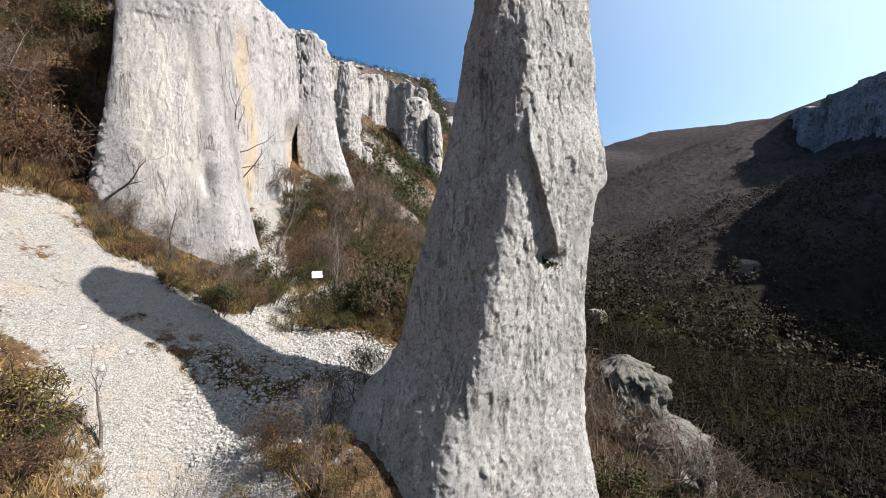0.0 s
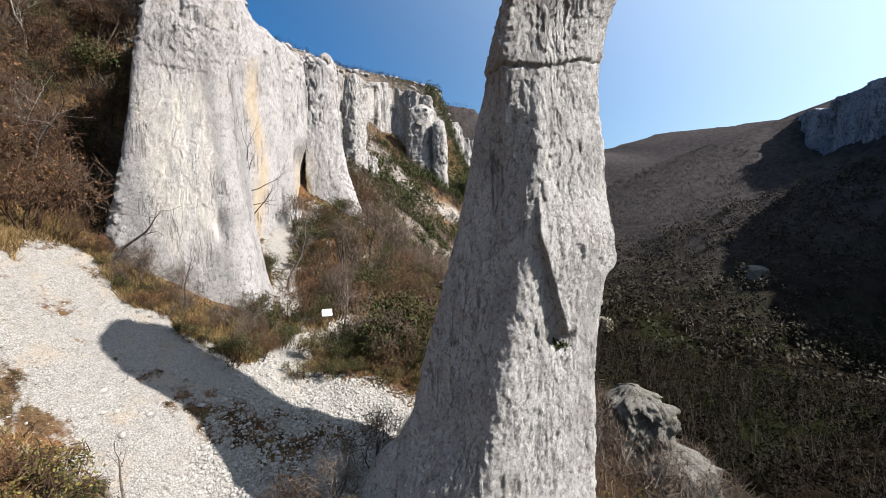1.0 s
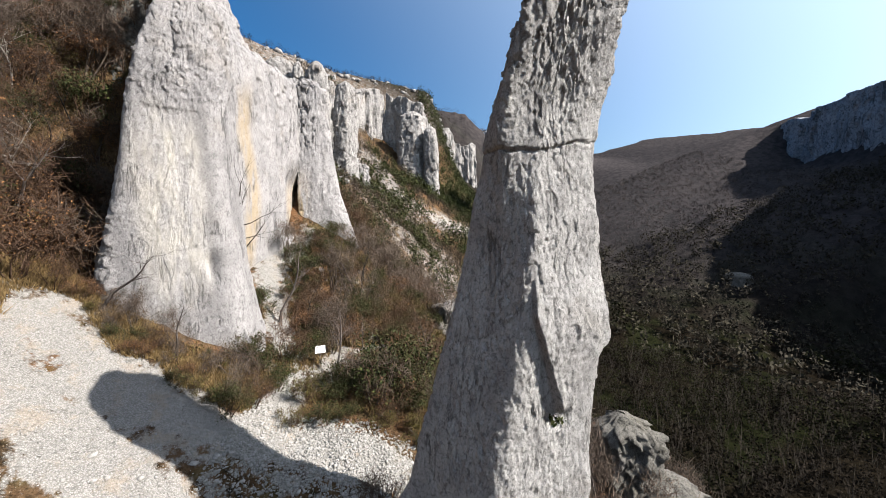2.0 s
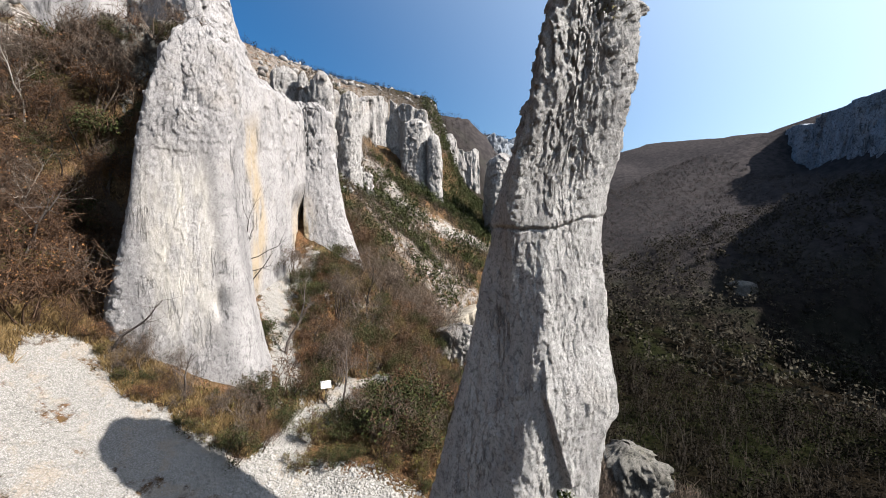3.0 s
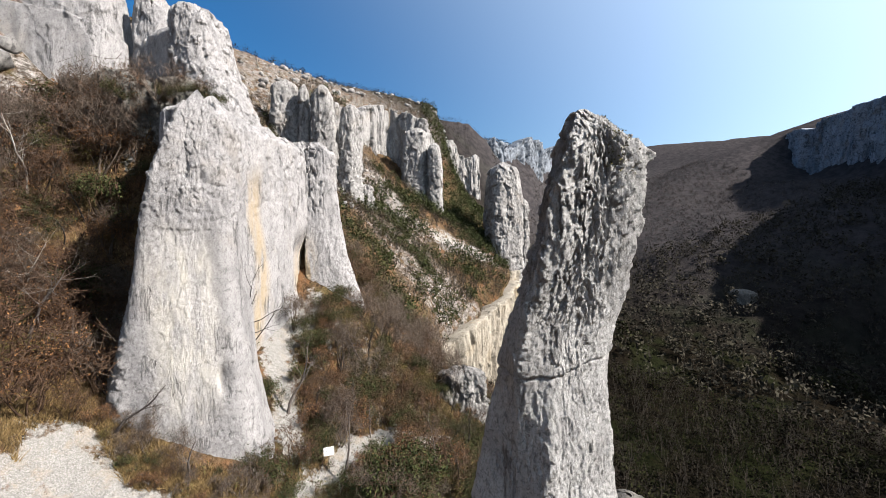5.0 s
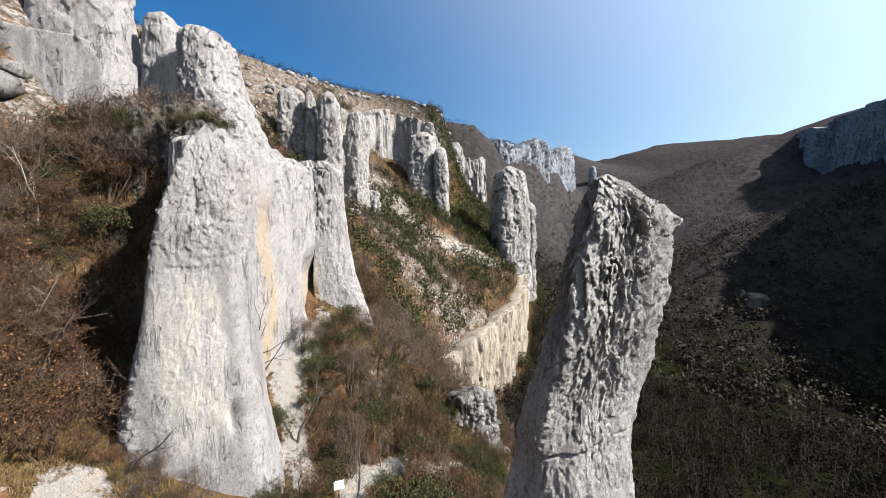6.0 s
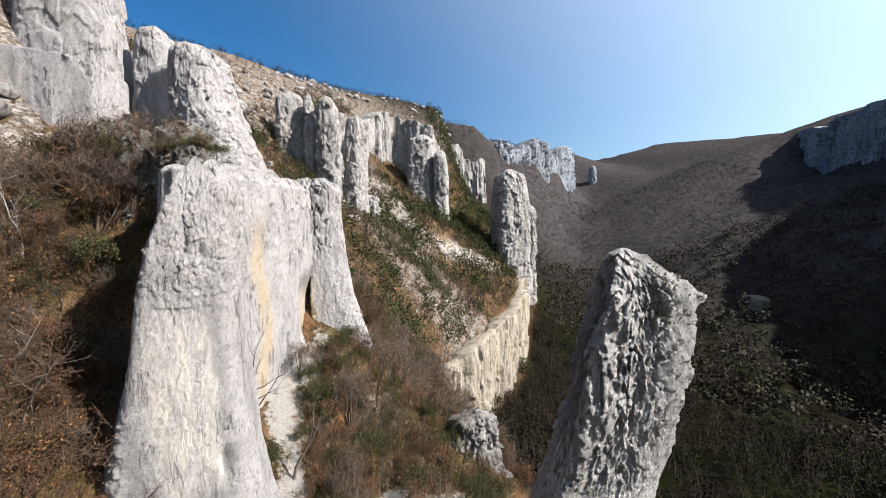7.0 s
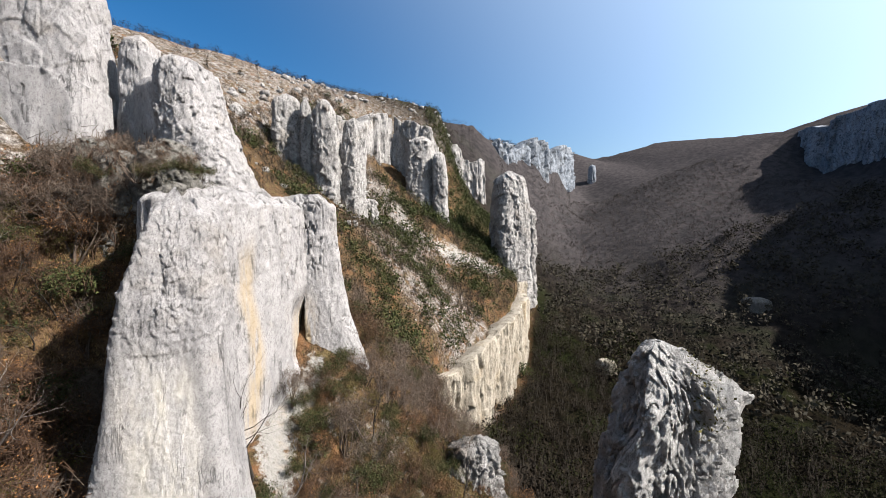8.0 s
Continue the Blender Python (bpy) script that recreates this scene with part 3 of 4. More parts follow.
def buttress_marks(x, y, z):
    front = ease(23.5, 22.0, y)
    groove = -13.0 + 0.08 * (12 - z)
    d = -0.07 * np.exp(-((x - groove) / 0.3) ** 2) * ease(6.5, 9, z) * ease(19, 15.5, z) * front
    # pits and a broken hollow near the toe
    for px, pz, rx, rz, deep in ((-14.3, 19.8, 0.22, 0.55, 0.35), (-13.6, 19.3, 0.16, 0.4, 0.3), (-12.6, 8.3, 0.3, 0.75, 0.45)):
        d = d - deep * np.exp(-(((x - px) / rx) ** 2 + ((z - pz) / rz) ** 2)) * front
    # the crust that breaks off above the fresh face
    rim = 16.55 + 0.18 * fbm(x * 1.7, 0, 0, 3, 76)
    d = d + 0.05 * ease(-0.04, 0.10, z - rim) * ease(2.6, 0.5, z - rim) * ease(-15.6, -15.2, x) * ease(-12.9, -13.4, x) * front
    # coarse broken rind over the shoulders and the left flank
    rind = np.maximum(ease(15.5, 18.5, z), ease(-16.4, -17.2, x))
    wob = 0.3 * fbm(x, y, z, 2, 73)
    return d + rind * (0.07 * blocks(x * 2.2 + wob, y * 2.2, z * 1.7 + wob, 72) + 0.06 * blocks(x * 5 + wob, y * 5, z * 3.6 - wob, 71))


def slot_at(x, z):
    """The tall arched cleft between the wall and its fin."""
    middle = -14.75 - 0.5 * ease(16.5, 12.5, z) + 0.7 * ease(12.0, 9.7, z)
    half = 0.16 + 0.45 * ease(16.5, 12.0, z)
    return ease(1.25, 0.75, np.abs(x - middle) / half) * ease(17.2, 16.0, z) * ease(8.6, 9.6, z)


def fin_marks(x, y, z):
    runs = np.abs(fbm(x * 2.4, y * 2.4, z * 0.35, 3, 74, 0.6))
    d = -0.34 * ease(0.10, 0.0, runs) * ease(16.5, 20.5, z) * ease(-12.6, -13.4, x)
    return d - 2.1 * slot_at(x, z) * ease(39.5, 38.8, y)


def wall_marks(x, y, z):
    runs = np.abs(fbm(x * 1.5, y * 1.5, z * 0.25, 3, 75, 0.6))
    d = -0.22 * ease(0.07, 0.0, runs) * ease(15.5, 20.5, z)
    return d - 0.9 * ease(34.5, 36.5, y) * ease(17.0, 13.5, z) * ease(8.8, 11.0, z)


BUTTRESS = ((-1, -15.0, 21.9, 5.0, 3.5), (2.5, -15.1, 21.8, 4.5, 3.15), (5, -15.25, 21.6, 4.0, 2.85), (8, -15.35, 21.5, 3.55, 2.65), (11, -15.05, 21.5, 2.9, 2.5), (14, -14.85, 21.6, 2.45, 2.4),
            (17, -14.7, 21.6, 2.2, 2.3), (19.6, -14.5, 21.7, 1.8, 2.2), (21.4, -14.3, 22.0, 1.4, 1.95), (22.6, -14.2, 22.3, 1.1, 1.85), (23.9, -14.4, 22.7, 0.8, 1.5))
WALL = ((0, -16.7, 32.2, 2.7, 8.2), (8, -16.7, 32.2, 2.5, 8.2), (16, -16.7, 32.1, 2.4, 8.2), (22, -16.7, 32.0, 2.3, 8.2), (25.0, -16.7, 31.8, 2.1, 8.0))
FIN = ((2, -13.2, 39.4, 5.9, 2.1), (9, -13.6, 39.4, 4.4, 1.8), (13.5, -14.35, 39.3, 3.65, 1.6), (17, -14.7, 39.3, 3.3, 1.5), (21, -14.95, 39.3, 3.05, 1.45), (24, -15.0, 39.3, 3.0, 1.4), (25.1, -15.1, 39.3, 2.8, 1.3))
buttress = tagged(new("limestone_buttress"), "pale grey limestone buttress and wall with ochre streaks", "rock wall")
STAINS = {"ochre": ochre_at, "fresh": fresh_at}
part("buttress", joined("buttress", [loft(BUTTRESS, 300, 380, 2.6, 0, 0.04, 0.006, 11, 0.7, buttress_marks, 0.024, 0.34, [(-0.62, -1.0), (0.15, -0.68), (0.9, -0.28), (1.0, 0.1), (0.8, 1.0), (-0.8, 1.0), (-1.0, -0.45)], 0.5)], STAINS), rock_wall, buttress)
part("wall", joined("wall", [loft(WALL, 300, 220, 3.4, -10, 0.14, 0.006, 12, 1.0, wall_marks, 0.035, 0.5, None, 0.3)], STAINS), rock_wall, buttress)
part("fin", joined("fin", [loft(FIN, 220, 240, 2.8, 15, 0.10, 0.008, 13, 1.0, fin_marks, 0.055, 0.5, None, 0.35)], STAINS), rock_wall, buttress)


def tower(x, y, foot, top, rx, ry, seed, turn=0.0, lean=0.0, nu=90, nv=90, flute=0.5, rough=0.25, size=2.0, waist=0.85, power=2.8, facet=0.0, cell=1.0):
    h = top - foot
    rows = ((foot, x, y, rx * 1.15, ry * 1.15), (foot + 0.3 * h, x + 0.3 * lean, y, rx, ry), (foot + 0.7 * h, x + 0.7 * lean, y, rx * waist, ry * waist),
            (foot + 0.92 * h, x + 0.95 * lean, y, rx * waist * 0.85, ry * waist * 0.85), (top, x + lean, y, rx * 0.35, ry * 0.35))
    return loft(rows, nu, nv, power, turn, flute, rough, seed, size, None, facet, cell)


BARE = {"ochre": lambda v: v[:, 0] * 0, "fresh": lambda v: v[:, 0] * 0}
KNOB = ((18, -21.3, 35.6, 4.4, 3.2), (24, -21.2, 35.5, 3.9, 3.1), (27, -21.5, 35.4, 3.1, 3.0), (29.8, -21.95, 35.3, 2.35, 2.9), (31.2, -22.25, 35.3, 2.05, 2.8), (33.8, -22.6, 35.3, 1.8, 2.6), (35.9, -22.9, 35.3, 1.5, 2.2))
rock("rock_tower", [loft(KNOB, 180, 210, 3.0, 0, 0.10, 0.012, 31, 1.0, None, 0.22, 1.1, None, 0.4)], rock_wall, "rounded limestone knob standing above the buttress", "rock", attributes=BARE)


def crags(line, count, rows, jut, cell, seed, back=7.0, ragged=0.35):
    """A cliff band along (x, y, foot, top) points: towers and clefts in front, sloping back at the top."""
    p = np.array(line, float)
    run = np.concatenate([[0], np.cumsum(np.hypot(np.diff(p[:, 0]), np.diff(p[:, 1])))])
    s = np.linspace(0, run[-1], count)
    x, y, foot, top = (np.interp(s, run, p[:, i]) for i in range(4))
    k = 9
    x, y = (np.convolve(np.pad(a, k // 2, mode="edge"), np.ones(k) / k, mode="valid") for a in (x, y))
    tx, ty = np.gradient(x), np.gradient(y)
    n = np.hypot(tx, ty)
    nx, ny = ty / n, -tx / n
    block = fbm(s / cell, 0.3, 0, 3, seed)
    top = top + (top - foot) * ragged * (np.sign(block) * np.abs(block) ** 0.7)
    v = np.linspace(0, 1.0, rows)[:, None]
    z = foot + np.minimum(v / 0.8, 1) * (top - foot)
    zz = z / cell
    d = jut * (1.5 * np.sign(block) * np.abs(block) ** 0.6 + 0.4 * (0.3 - 1.6 * np.abs(fbm(s / cell * 2.2, zz * 0.25, 0, 4, seed + 5))))
    d = d + 0.35 * jut * fbm(s / cell * 5, zz * 2.6, 0, 4, seed + 9, 0.6) - jut * 0.5 * np.clip(v / 0.8, 0, 1)
    wob = 0.3 * fbm(s / cell * 2, zz * 2, 0, 3, seed + 15)
    d = d + 0.55 * jut * blocks(s / cell * 3.2 + wob, zz * 0.6 + wob, 0 * z, seed + 30) + 0.3 * jut * blocks(s / cell * 7.5 + wob, zz * 2.0 + wob, 0 * z, seed + 31)
    over = np.clip((v - 0.8) / 0.2, 0, 1)
    d = d - over * back
    z = z - over ** 2 * 2.5 + over * 0.12 * jut * fbm(s, over * 6, 0, 3, seed + 12)
    return np.stack([x + nx * d, y + ny * d, z], -1).reshape(-1, 3), grid_faces(count, rows)


cliff_wall = tagged(new("cliff_wall"), "cracked pale limestone cliff high on the slope", "cliff")
UPPER = ((-64, 20, 28, 44), (-48, 29, 22, 37), (-40, 31.6, 21, 36), (-33, 32.8, 22, 35), (-30.6, 33.6, 23, 34), (-29.6, 36, 24, 33))
for name, body in (("cliff_face", crags(UPPER, 240, 100, 0.28, 7.0, 35, 6.0, 0.08)), ("cliff_head", tower(-37.3, 38.5, 26, 48, 4.6, 3.2, 33, 10, 0.5, 190, 170, 0.12, 0.05, 1.2, 0.85, 3.2, 0.22, 3.2)),
                   ("cliff_block", tower(-30.2, 39.8, 26, 40.2, 1.9, 1.8, 34, 0, 0, 110, 120, 0.10, 0.05, 1.2, 0.85, 3.0, 0.18, 1.8)), ("cliff_recess", tower(-26.6, 39.0, 17, 36.6, 5.0, 3.2, 36, -32, 0, 140, 110, 0.08, 0.02, 1.5, 0.98, 4.0, 0.10, 2.0))):
    part(name, joined(name, [body], BARE), rock_wall, cliff_wall)


def band(name, label, group, line, count, rows, jut, cell, seed, back, ragged, material, pieces):
    """A cliff band built of neighbouring crags."""
    thing = tagged(new(name), label, "cliff", group)
    v, _ = crags(line, count, rows, jut, cell, seed, back, ragged)
    v = v.reshape(rows, count, 3)
    cuts = np.linspace(0, count - 1, pieces + 1).astype(int)
    for a, b in zip(cuts, cuts[1:]):
        part("crag", mesh_from("crag", v[:, a:b + 1].reshape(-1, 3), grid_faces(b + 1 - a, rows), smooth=False), material, thing)


WEST = ((-86, 108, 40, 60), (-66, 122, 38, 58), (-52, 123, 33, 56), (-42, 120, 27, 53), (-34, 124, 26, 51), (-38, 146, 33, 55), (-34, 166, 40, 66), (-26, 176, 40, 67))
NORTH = ((-26, 176, 38, 67), (-12, 171, 33, 62), (-5, 178, 33, 58), (-8, 205, 34, 62), (-5, 234, 32, 68), (6, 244, 30, 66), (24, 252, 25, 62))
band("cliff_band", "broken line of limestone towers below the plateau", "cliffs", WEST, 400, 76, 2.2, 13.0, 41, 7.0, 0.3, rock_far, 9)
band("cliff_band", "broken line of shaded limestone towers below the plateau", "cliffs", NORTH, 400, 76, 2.6, 13.0, 42, 7.0, 0.28, rock_far, 9)
TOWERS = ((-35.6, 112, 28, 57.6, 3.4, 3.0, -0.6), (-41.9, 114, 36, 58.4, 1.9, 2.4, -0.3), (-48.4, 115.5, 38, 60.4, 4.8, 3.2, 0.0), (-62, 113, 44, 57.2, 2.8, 2.5, 0.0),
          (-29.2, 116, 33, 53.4, 3.5, 2.6, 0.3), (-13.0, 166, 38, 59.5, 6.2, 4.0, 0.8), (-4.0, 163, 29, 52.5, 3.2, 3.0, -1.0))
for k, (x, y, foot, top, rx, ry, lean) in enumerate(TOWERS):
    rock("rock_tower", [tower(x, y, foot - 11, top, rx, ry, 140 + k, 15 * k, lean, 90, 120, 0.25, 0.05, 2.0, 0.92, 3.6, 0.5, 3.2)], rock_far, "pale limestone tower standing out of the broken cliff", "rock", "towers below the plateau")
rock("rock_crag", [tower(-26.5, 124, 18, 30.5, 3.4, 3.0, 56, 0, 0, 90, 90, 0.7, 0.4, 2.0, 0.8, 2.8, 0.5, 1.6)], rock_far, "small pale crag standing in the shrubs", "rock")
rock("great_cliff", [tower(25, 160, -12, 44, 8, 8, 70, 20, -1, 170, 190, 0.8, 0.15, 3.5, 0.94, 3.6, 0.7, 3.6), tower(33.5, 166, -12, 30, 3.2, 5, 71, 0, 0, 90, 100, 1.0, 0.5, 3.0, 0.85, 2.8, 0.8, 2.5)], rock_far,
     "tall pale cliff standing over the wooded valley", "cliff")
LOWER = ((-5, 77, -26, -10.4), (3, 86, -30, -9.8), (9.5, 96, -31, -7.8), (16, 106, -30, -5.8), (22, 118, -29, -4.6), (27, 135, -27, -4.0), (31, 152, -23, 0))
rock("lower_cliff", [crags(LOWER, 320, 90, 1.4, 9.0, 72, 7.0, 0.12)], rock_ochre, "yellowish lower cliff below the shrubby slope", "cliff")
rock("rock_outcrop", [tower(1.2, 36, -8, 3.4, 3.5, 2.2, 80, 20, 0, 140, 130, 0.4, 0.08, 1.2, 0.72, 2.4, 0.5, 1.1)], rock_far, "broken grey outcrop among the shrubs", "rock")
rock("rock_outcrop", [tower(15.4, 29.2, -24, -4.4, 3.6, 3.0, 81, 10, -1.2, 150, 150, 0.5, 0.08, 1.2, 0.8, 2.6, 0.45, 1.1), tower(18.6, 28.2, -30, -8.6, 4.0, 3.0, 84, 40, -1.4, 110, 110, 0.5, 0.08, 1.2, 0.85, 2.6, 0.5, 1.2)], rock_dark, "jagged grey outcrop below the pillar", "rock")
ledge_rocks = tagged(new("rock_ledge"), "broken lichen-grey ledge above the buttress", "rock")
for k, (x, y, top, rx) in enumerate(((-18.6, 27.6, 26.2, 1.5), (-20.6, 28.8, 27.6, 1.9), (-23.0, 28.8, 27.4, 2.1), (-17.4, 25.6, 25.0, 1.2), (-25.6, 29.6, 28.4, 2.1), (-28.4, 30.2, 28.2, 2.2), (-16.6, 24.4, 23.6, 0.9), (-22.0, 31.6, 28.8, 2.2))):
    part("ledge_block", joined("ledge_block", [tower(x, y, top - 9, top, rx, rx * 0.8, 160 + k, 25 * k, 0, 90, 110, 0.3, 0.05, 1.0, 0.85, 2.6, 0.34, 0.8)]), rock_dark, ledge_rocks)
rock("valley_crag", [tower(55, 134, -46, -25, 4.6, 5.6, 83, 30, 0, 70, 70, 1.0, 0.5, 2.0, 0.7, 2.6, 0.6, 1.6)], rock_ochre, "reddish eroded crag in the valley woods", "rock")
rock("valley_boulder", [tower(142, 178, -30, -11.5, 7, 6, 82, 0, 0, 60, 50, 0.8, 0.4, 3.0)], rock_dark, "lone grey boulder in the wooded valley", "rock")
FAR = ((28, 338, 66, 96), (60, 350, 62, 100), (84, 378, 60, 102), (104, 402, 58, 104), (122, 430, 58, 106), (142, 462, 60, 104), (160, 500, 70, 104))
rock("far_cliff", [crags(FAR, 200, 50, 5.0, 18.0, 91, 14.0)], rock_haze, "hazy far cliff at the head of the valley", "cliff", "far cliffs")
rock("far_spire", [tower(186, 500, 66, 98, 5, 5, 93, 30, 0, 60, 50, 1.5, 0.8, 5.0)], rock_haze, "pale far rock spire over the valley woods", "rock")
# the unseen south end is set higher, to shade the valley side
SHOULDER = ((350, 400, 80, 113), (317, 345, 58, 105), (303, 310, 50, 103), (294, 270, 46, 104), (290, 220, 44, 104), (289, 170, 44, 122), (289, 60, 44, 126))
rock("far_cliff", [crags(SHOULDER, 300, 70, 3.6, 22.0, 92, 17.0, 0.08)], rock_ridge_haze, "hazy shaded cliff along the far ridge", "cliff", "far cliffs")


# ---- plants and stones ----
def tubes(segs, sides=3):
    """Tapered prisms for rows of (p0, p1, r0, r1)."""
    a = np.array([s[0] for s in segs], float)
    b = np.array([s[1] for s in segs], float)
    ra, rb = np.array([s[2] for s in segs]), np.array([s[3] for s in segs])
    w = b - a
    w /= np.linalg.norm(w, axis=1)[:, None] + 1e-9
    ref = np.where(np.abs(w[:, 2:3]) > 0.9, np.array([[1.0, 0, 0]]), np.array([[0, 0, 1.0]]))
    u = np.cross(w, ref)
    u /= np.linalg.norm(u, axis=1)[:, None] + 1e-9
    v = np.cross(w, u)
    ring = []
    for c, r in ((a, ra), (b, rb)):
        for k in range(sides):
            t = 2 * np.pi * k / sides
            ring.append(c + r[:, None] * (math.cos(t) * u + math.sin(t) * v))
    verts = np.stack(ring, 1).reshape(-1, 3)
    base = np.arange(len(segs))[:, None] * 2 * sides
    faces = np.concatenate([base + np.array([[k, (k + 1) % sides, sides + (k + 1) % sides, sides + k]]) for k in range(sides)])
    return verts, faces


def cards(centres, size, rng, aspect=1.0, droop=0.0):
    """Small leaf blades at centres, each turned its own way."""
    n = len(centres)
    u = rng.normal(size=(n, 3))
    u[:, 2] = u[:, 2] * (1 - droop)
    u /= np.linalg.norm(u, axis=1)[:, None]
    v = np.cross(u, rng.normal(size=(n, 3)))
    v /= np.linalg.norm(v, axis=1)[:, None]
    s = (np.asarray(size) * rng.uniform(0.6, 1.4, n))[:, None]
    c = np.asarray(centres)
    verts = np.stack([c - u * s, c + v * s * 0.5 * aspect, c + u * s, c - v * s * 0.5 * aspect], 1).reshape(-1, 3)
    return verts, np.arange(4 * n).reshape(-1, 4)


def grow(rng, start, way, length, radius, depth, segs, tips, split=3, angle=0.6, up=0.15):
    """A limb of three crooked pieces that forks at its end and along it."""
    p, w = np.array(start, float), np.array(way, float)
    w /= np.linalg.norm(w)
    for k in range(3 if depth else 2):
        w = w + rng.normal(size=3) * 0.22 + np.array([0, 0, up])
        w /= np.linalg.norm(w)
        q = p + w * length / 3
        r0, r1 = radius * (1 - 0.22 * k), radius * (1 - 0.22 * (k + 1))
        segs.append((p, q, r0, r1))
        p = q
        if depth > 0 and k > 0:
            for _ in range(split if k == 2 else split - 1):
                side = w + rng.normal(size=3) * angle
                grow(rng, p, side, length * rng.uniform(0.5, 0.75), r1 * 0.72, depth - 1, segs, tips, split, angle, up)
    if depth <= 1:
        tips.append(p)


def shrub(name, seed, height, stems, depth, leaf_mat, leaf_size, leaves, label, category="shrub", lean=0.9, thick=0.022, near_tips=0.3, stem_mat=None, twiglets=200):
    """A many-stemmed shrub: bare stems, and leaves about the tips."""
    rng = np.random.default_rng(seed)
    segs, tips = [], []
    for i in range(stems):
        t = 2 * np.pi * (i + rng.uniform(-0.3, 0.3)) / stems
        way = (math.cos(t) * lean * rng.uniform(0.3, 1), math.sin(t) * lean * rng.uniform(0.3, 1), 1)
        grow(rng, (0.06 * math.cos(t), 0.06 * math.sin(t), -0.25), way, height * rng.uniform(0.5, 0.75), thick * height, depth, segs, tips, 2, 0.55)
    thing = tagged(new(name), label, category)
    tips = np.array(tips)
    if twiglets:
        at = tips[rng.integers(0, len(tips), twiglets)] + rng.normal(size=(twiglets, 3)) * 0.07 * height
        w = rng.normal(size=(twiglets, 3)) * np.array((1, 1, 0.7)) + np.array((0, 0, 0.9))
        w *= (0.16 * height * rng.uniform(0.5, 1.3, twiglets) / np.linalg.norm(w, axis=1))[:, None]
        fine = [(a - 0.5 * b, a + b, 0.013, 0.004) for a, b in zip(at, w)]
    tagged(part("branchwork", mesh_from("branchwork", *tubes(segs + fine), smooth=False), stem_mat or twig_brown, thing), kind="stuff")
    if leaves:
        at = tips[rng.integers(0, len(tips), leaves)] + rng.normal(size=(leaves, 3)) * near_tips * height * 0.4
        tagged(part("foliage", mesh_from("foliage", *cards(at, leaf_size, rng), smooth=False), leaf_mat, thing), kind="stuff")
    return thing


def bare_tree(seed, height, way, spread=0.6, thick=0.022, depth=3, skin=None, label="leafless young tree with dark crooked limbs", limbs=6):
    rng = np.random.default_rng(seed)
    segs, tips, crown = [], [], []
    p, w = np.array((0, 0, -0.4), float), np.array(way, float)
    w /= np.linalg.norm(w)
    n, r = 9, thick * height
    for k in range(n):
        w = w + rng.normal(size=3) * 0.13 + np.array((0, 0, 0.03))
        w /= np.linalg.norm(w)
        q = p + w * height / n
        segs.append((p, q, r * (1 - 0.095 * k), r * (1 - 0.095 * (k + 1))))
        p = q
        if k >= n - limbs:
            for _ in range(2):
                side = w * 0.5 + rng.normal(size=3) * spread
                grow(rng, p, side, height * rng.uniform(0.16, 0.28), r * (1 - 0.095 * k) * 0.5, depth - 1, crown, tips, 2, 0.6)
    thing = tagged(new("bare_tree"), label, "tree")
    part("trunk", mesh_from("trunk", *tubes(segs, 6)), skin or bark, thing)
    part("crown", mesh_from("crown", *tubes(crown), smooth=False), skin or bark, thing)
    return thing


def stand(x, y, sink=0.05):
    return float(ground_z(np.array([x]), np.array([y]))[0]) - sink


def place(thing, x, y, turn=0.0, scale=1.0, z=None):
    thing.matrix_basis = pose(x, y, stand(x, y) if z is None else z, 0, 0, turn) @ Matrix.Scale(scale, 4)
    return thing


FOOT = ((1.2, 11.4, 3.6, 2.6), (-14.6, 22.0, 4.6, 2.7), (-18.9, 31.6, 3.0, 8.6), (-13.8, 39.3, 4.8, 2.0), (-37.5, 37.2, 9, 4.8), (-22.6, 35, 3, 3), (1.5, 36, 2.6, 1.6), (14.5, 28.6, 2.8, 2.2), (-26.5, 124, 3.2, 3))


def free(x, y, scree=0.45):
    """True where plants can root: off the rocks and the bare scree."""
    ok = scree_at(x, y) + 0.25 * fbm(x * 0.8, y * 0.8, 0, 3, 88) < scree
    for cx, cy, rx, ry in FOOT:
        ok &= ((x - cx) / rx) ** 2 + ((y - cy) / ry) ** 2 > 1
    return ok


def scattered(rng, n, x0, x1, y0, y1, gap, scree=0.45, taken=None):
    """Up to n rooting places in a field, no nearer than gap to one another."""
    out = [] if taken is None else taken
    first = len(out)
    for _ in range(n * 14):
        if len(out) - first >= n:
            break
        x, y = rng.uniform(x0, x1), rng.uniform(y0, y1)
        if free(np.array([x]), np.array([y]), scree)[0] and all((x - a) ** 2 + (y - b) ** 2 > gap * gap for a, b in out):
            out.append((x, y))
    return out[first:]


BROWN, GREY = "leafless brown shrub with a few dry leaves", "leafless grey shrub of many crooked twigs"
